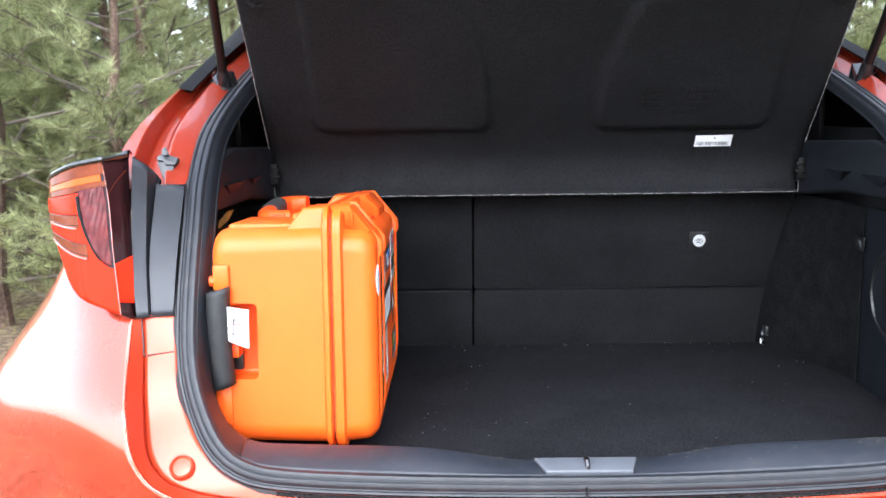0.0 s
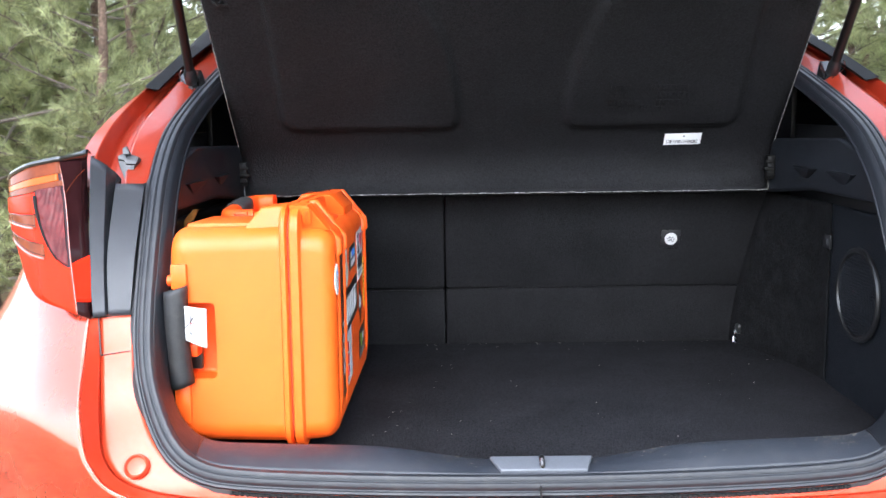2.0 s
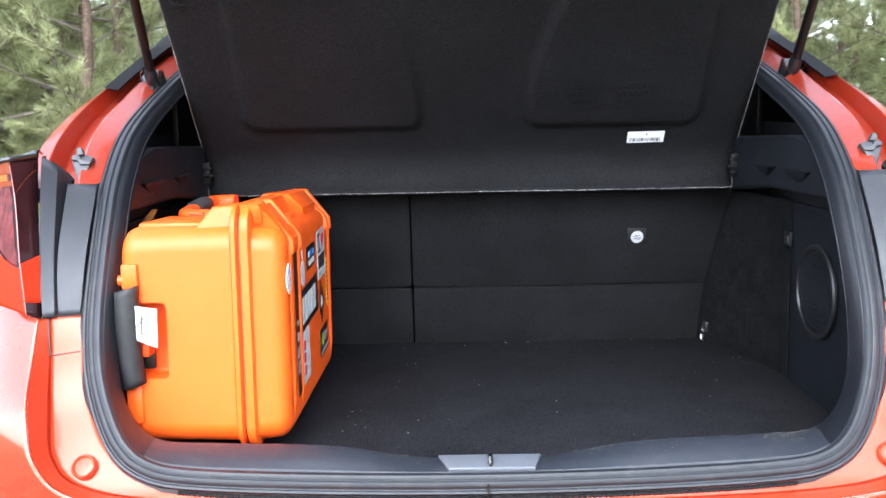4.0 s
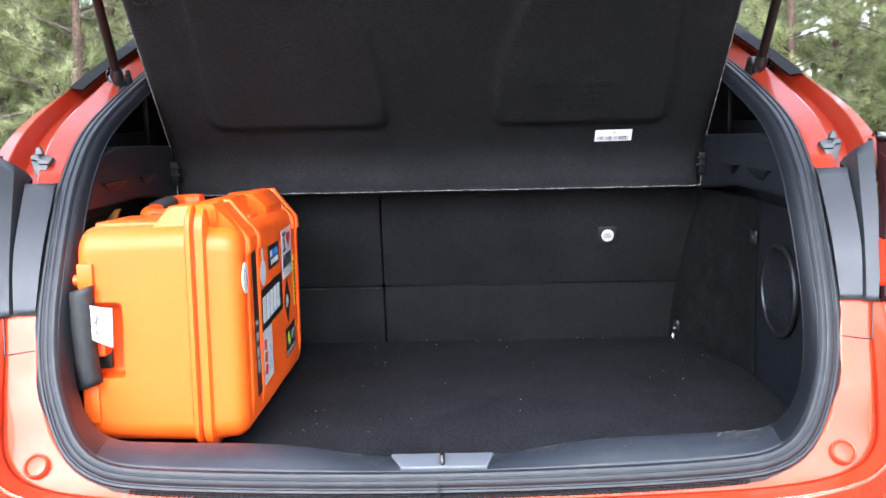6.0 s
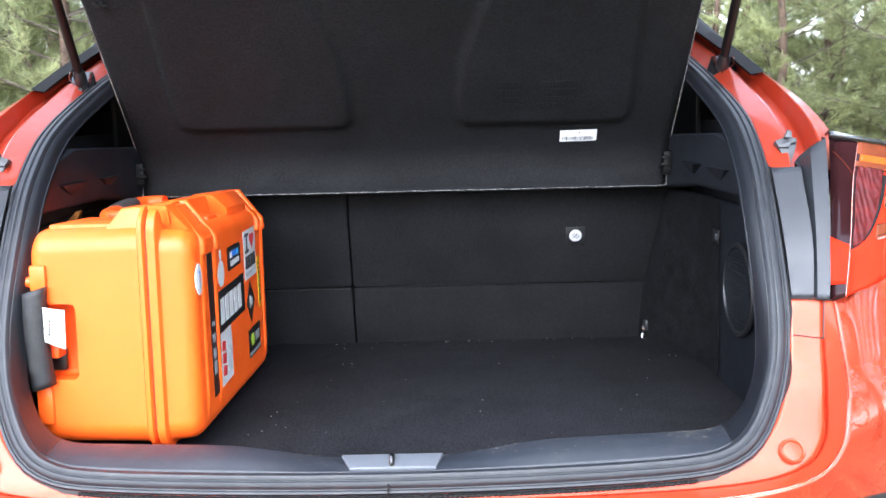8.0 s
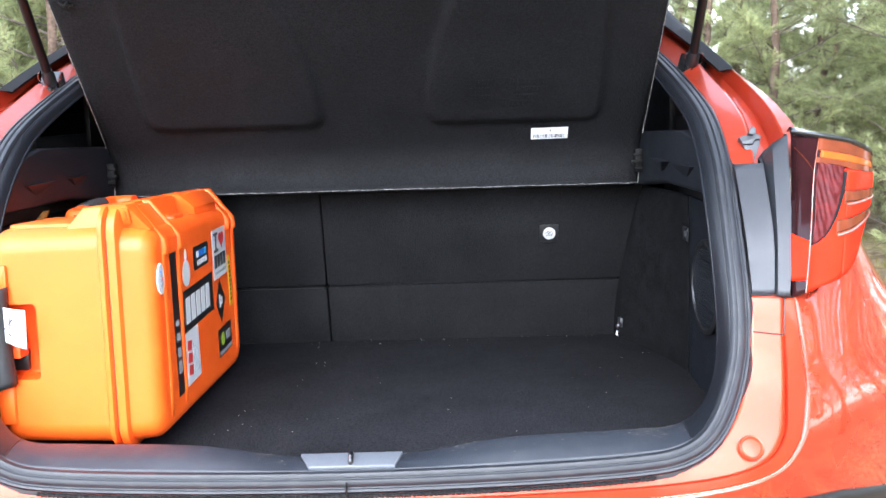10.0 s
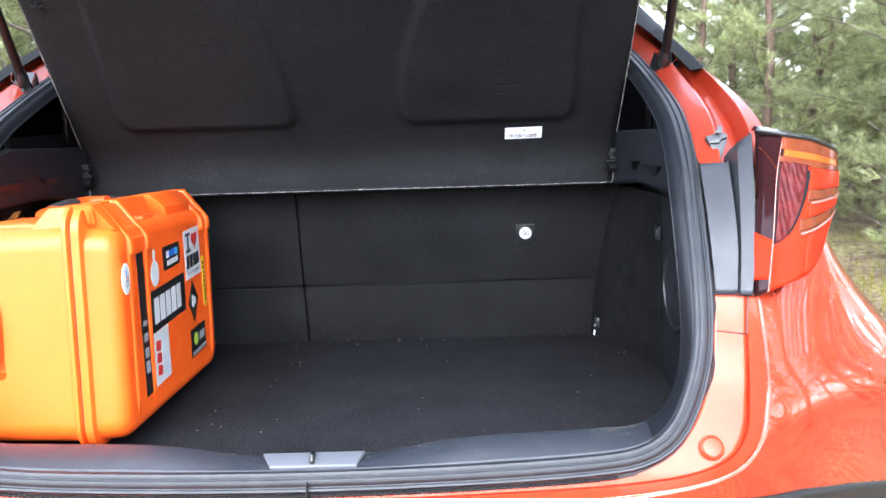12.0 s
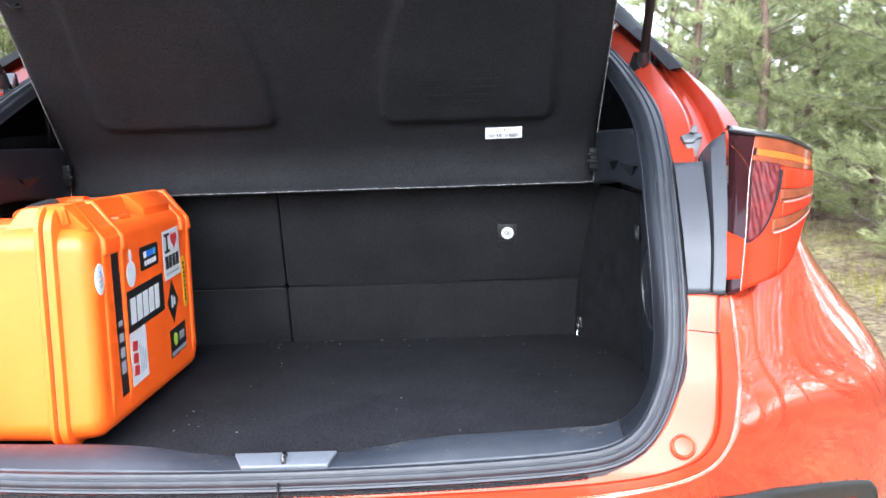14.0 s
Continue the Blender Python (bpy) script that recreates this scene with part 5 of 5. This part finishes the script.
def needle_tufts(tips, count, length, width, rnd):
    """Tufts of single needles round twig ends: (place, direction) pairs."""
    verts, faces = [], []
    for p, d in tips:
        d = d.normalized()
        a = d.orthogonal().normalized()
        b = d.cross(a)
        for _ in range(count):
            t = rnd.random()
            ang = rnd.uniform(0, 2 * math.pi)
            out = (math.cos(ang) * a + math.sin(ang) * b)
            root = p - d * (0.10 * t)
            tip = root + (d * rnd.uniform(0.5, 1.1) + out * rnd.uniform(0.5, 1.0)).normalized() * length * rnd.uniform(0.7, 1.2)
            w = out.cross(d).normalized() * width
            i = len(verts)
            verts += [root - w, root + w, tip]
            faces.append((i, i + 1, i + 2))
    me = bpy.data.meshes.new("needles")
    me.from_pydata([tuple(v) for v in verts], [], faces)
    me.materials.append(NEEDLE)
    return me


def pine(name, seed, height, base_r, first, limbs, spread, label, count=24):
    rnd = random.Random(seed)
    root = thing(name, (0, 0, 0), label, "tree", "pines round the car")
    n = 12
    trunk = [Vector((0.05 * height * 0.3 * noise.noise((seed, k * 0.5, 0)), 0.05 * height * 0.3 * noise.noise((seed, k * 0.5, 9)), height * k / n - 0.15)) for k in range(n + 1)]
    part("trunk", tube(trunk, [base_r * (1 - 0.9 * k / n) + 0.006 for k in range(n + 1)], 9), BARK, root, local=True, fix=False)
    tips, wood = [], []
    for k in range(limbs):
        f = first + (0.98 - first) * (k + rnd.random()) / limbs
        at = trunk[min(int(f * n), n - 1)].lerp(trunk[min(int(f * n) + 1, n)], f * n - int(f * n))
        ang = k * 2.4 + rnd.uniform(-0.5, 0.5)
        long = spread * (1.05 - f) ** 0.7 * rnd.uniform(0.7, 1.25) + 0.12
        lift = rnd.uniform(-0.05, 0.45) + 0.3 * f
        d = Vector((math.cos(ang), math.sin(ang), lift)).normalized()
        limb = [at + d * long * t + Vector((0, 0, 0.10 * long * t * t)) + 0.05 * long * Vector((noise.noise((seed, k, t * 3)), noise.noise((seed, k + 50, t * 3)), 0)) for t in (0, 0.3, 0.6, 0.85, 1.0)]
        wood.append(tube(limb, [0.005 * long + 0.003, 0.004 * long + 0.002, 0.003 * long + 0.0015, 0.002, 0.0015], 5, caps=False))
        tips.append((limb[-1], limb[-1] - limb[-2]))
        for j in range(int(5 + 7 * long)):
            t = rnd.uniform(0.25, 1.0)
            q = limb[0].lerp(limb[-1], t) + Vector((0, 0, 0.10 * long * t * (t - 1)))
            sd = (d + Vector((rnd.uniform(-1, 1), rnd.uniform(-1, 1), rnd.uniform(-0.2, 0.7)))).normalized()
            ln = rnd.uniform(0.12, 0.32) * (0.6 + 0.5 * long)
            e = q + sd * ln
            wood.append(tube([q, e], [0.0035, 0.002], 4, caps=False))
            tips.append((e, sd))
            tips.append((q.lerp(e, 0.55), sd))
            if rnd.random() < 0.7:
                s2 = (sd + Vector((rnd.uniform(-0.8, 0.8), rnd.uniform(-0.8, 0.8), rnd.uniform(0, 0.6)))).normalized()
                tips.append((q.lerp(e, 0.6) + s2 * 0.10, s2))
    part("branchwork", join(*wood), TWIG, root, local=True, fix=False)
    crown = new("crown", needle_tufts(tips, count, 0.080, 0.0030, rnd))
    crown.parent = root
    return root


pines = [pine("young_pine", 11, 3.6, 0.040, 0.04, 40, 1.25, "young pine tree with pale green needles", 34),
         pine("young_pine", 23, 4.6, 0.055, 0.06, 42, 1.45, "young pine tree with pale green needles", 34),
         pine("pine_tree", 37, 8.5, 0.085, 0.16, 46, 1.9, "tall pine tree with a brown trunk", 24)]
spots = []
# stands of trees on both sides ahead, then a looser ring all round
for x0, x1, y0, y1, n, kinds in ((-4.4, -1.75, 3.6, 6.6, 11, (0, 1, 0)), (-7.0, -2.4, 6.5, 11, 15, (1, 0, 1)), (-12, -3, 11, 19, 14, (1, 2, 1)), (2.4, 5.0, 4.6, 7.6, 7, (0, 1, 0)), (2.6, 7.6, 7.5, 12, 9, (1, 0, 0)), (3.5, 13, 12, 21, 8, (1, 2, 1)), (-3, 3, 9, 20, 6, (2, 1, 2))):
    for k in range(n):
        for _ in range(30):
            x, y = rg.uniform(x0, x1), rg.uniform(y0, y1)
            if all(math.hypot(x - a, y - b) > 0.75 for a, b, _, _, _ in spots):
                break
        spots.append((x, y, kinds[k % len(kinds)], rg.uniform(0, 360), rg.uniform(0.8, 1.2)))
for k in range(18):
    a = radians(225 + 165 * k / 18) + rg.uniform(-0.08, 0.08)
    r = rg.uniform(9, 17)
    spots.append((r * math.cos(a), 1 + r * math.sin(a), rg.choice((1, 2, 2)), rg.uniform(0, 360), rg.uniform(0.8, 1.2)))
# unseen tall pines, added to dim the right wing's sky reflection
for x, y in ((5.2, 1.6), (6.4, -0.6), (7.2, 2.8), (8.4, 0.8), (7.6, -4.0), (9.5, 3.5), (4.9, 3.4), (5.8, -2.6), (4.4, -0.4), (4.9, -4.2), (6.9, -1.9), (8.0, -1.0), (7.0, 1.6), (6.0, 2.4), (9.2, -2.4), (8.6, 2.2), (6.4, -3.4)):
    spots.append((x, y, 2, rg.uniform(0, 360), rg.uniform(0.8, 1.1)))
# first four unseen, added for the wing's reflection; the rest thicken the right stand
for x, y, kind in ((3.3, 2.4, 0), (4.2, 3.6, 1), (3.9, 1.2, 1), (5.0, 4.6, 1), (2.9, 6.6, 1), (3.7, 7.3, 0), (2.5, 8.2, 1), (4.6, 8.6, 1), (3.6, 10.2, 1), (5.6, 10.4, 1), (6.6, 13.0, 2), (4.6, 13.5, 1)):
    spots.append((x, y, kind, rg.uniform(0, 360), rg.uniform(0.8, 1.0)))
used = set()
for x, y, kind, turn, size in spots:
    m = Matrix.LocRotScale((x, y, ground_z(x, y)), Euler((0, 0, radians(turn))), None)
    if kind in used:
        ob = copy_thing(pines[kind], m)
    else:
        ob = pines[kind]
        ob.matrix_basis = m
        used.add(kind)
    ob.scale = (size, size, size)

# dry grass and moss tufts on the ground in view
verts, faces = [], []
for k in range(9000):
    s = rg.choice((-1, 1))
    x, y = s * rg.uniform(1.3, 7.5), rg.uniform(0.8, 13)
    z = ground_z(x, y)
    h, a = rg.uniform(0.04, 0.16), rg.uniform(0, 6.28)
    dx, dy = math.cos(a), math.sin(a)
    lean = rg.uniform(0.02, 0.12)
    i = len(verts)
    verts += [(x - dx * 0.002, y - dy * 0.002, z - 0.01), (x + dx * 0.002, y + dy * 0.002, z - 0.01), (x + lean * dy, y - lean * dx, z + h)]
    faces.append((i, i + 1, i + 2))
green, gfaces = [], []
for k in range(5000):
    s = rg.choice((-1, 1, 1))
    cx, cy = s * rg.uniform(1.6, 7.0), rg.uniform(1.5, 12)
    if noise.noise((cx * 0.8, cy * 0.8, 5)) < 0.02:
        continue
    for _ in range(5):
        x, y = cx + rg.gauss(0, 0.05), cy + rg.gauss(0, 0.05)
        z = ground_z(x, y)
        h, a = rg.uniform(0.03, 0.12), rg.uniform(0, 6.28)
        i = len(green)
        green += [(x - math.cos(a) * 0.003, y - math.sin(a) * 0.003, z - 0.01), (x + math.cos(a) * 0.003, y + math.sin(a) * 0.003, z - 0.01), (x + 0.06 * math.sin(a), y - 0.06 * math.cos(a), z + h)]
        gfaces.append((i, i + 1, i + 2))
gm = bpy.data.meshes.new("moss_tufts")
gm.from_pydata(green, [], gfaces)
gm.materials.append(MOSS)
tagged(new("moss_tufts", gm), "yellow-green moss and grass tufts", "moss", kind="stuff")
me = bpy.data.meshes.new("dry_grass")
me.from_pydata(verts, [], faces)
me.materials.append(STRAW)
tagged(new("dry_grass", me), "dry straw-coloured grass blades", "grass", kind="stuff")
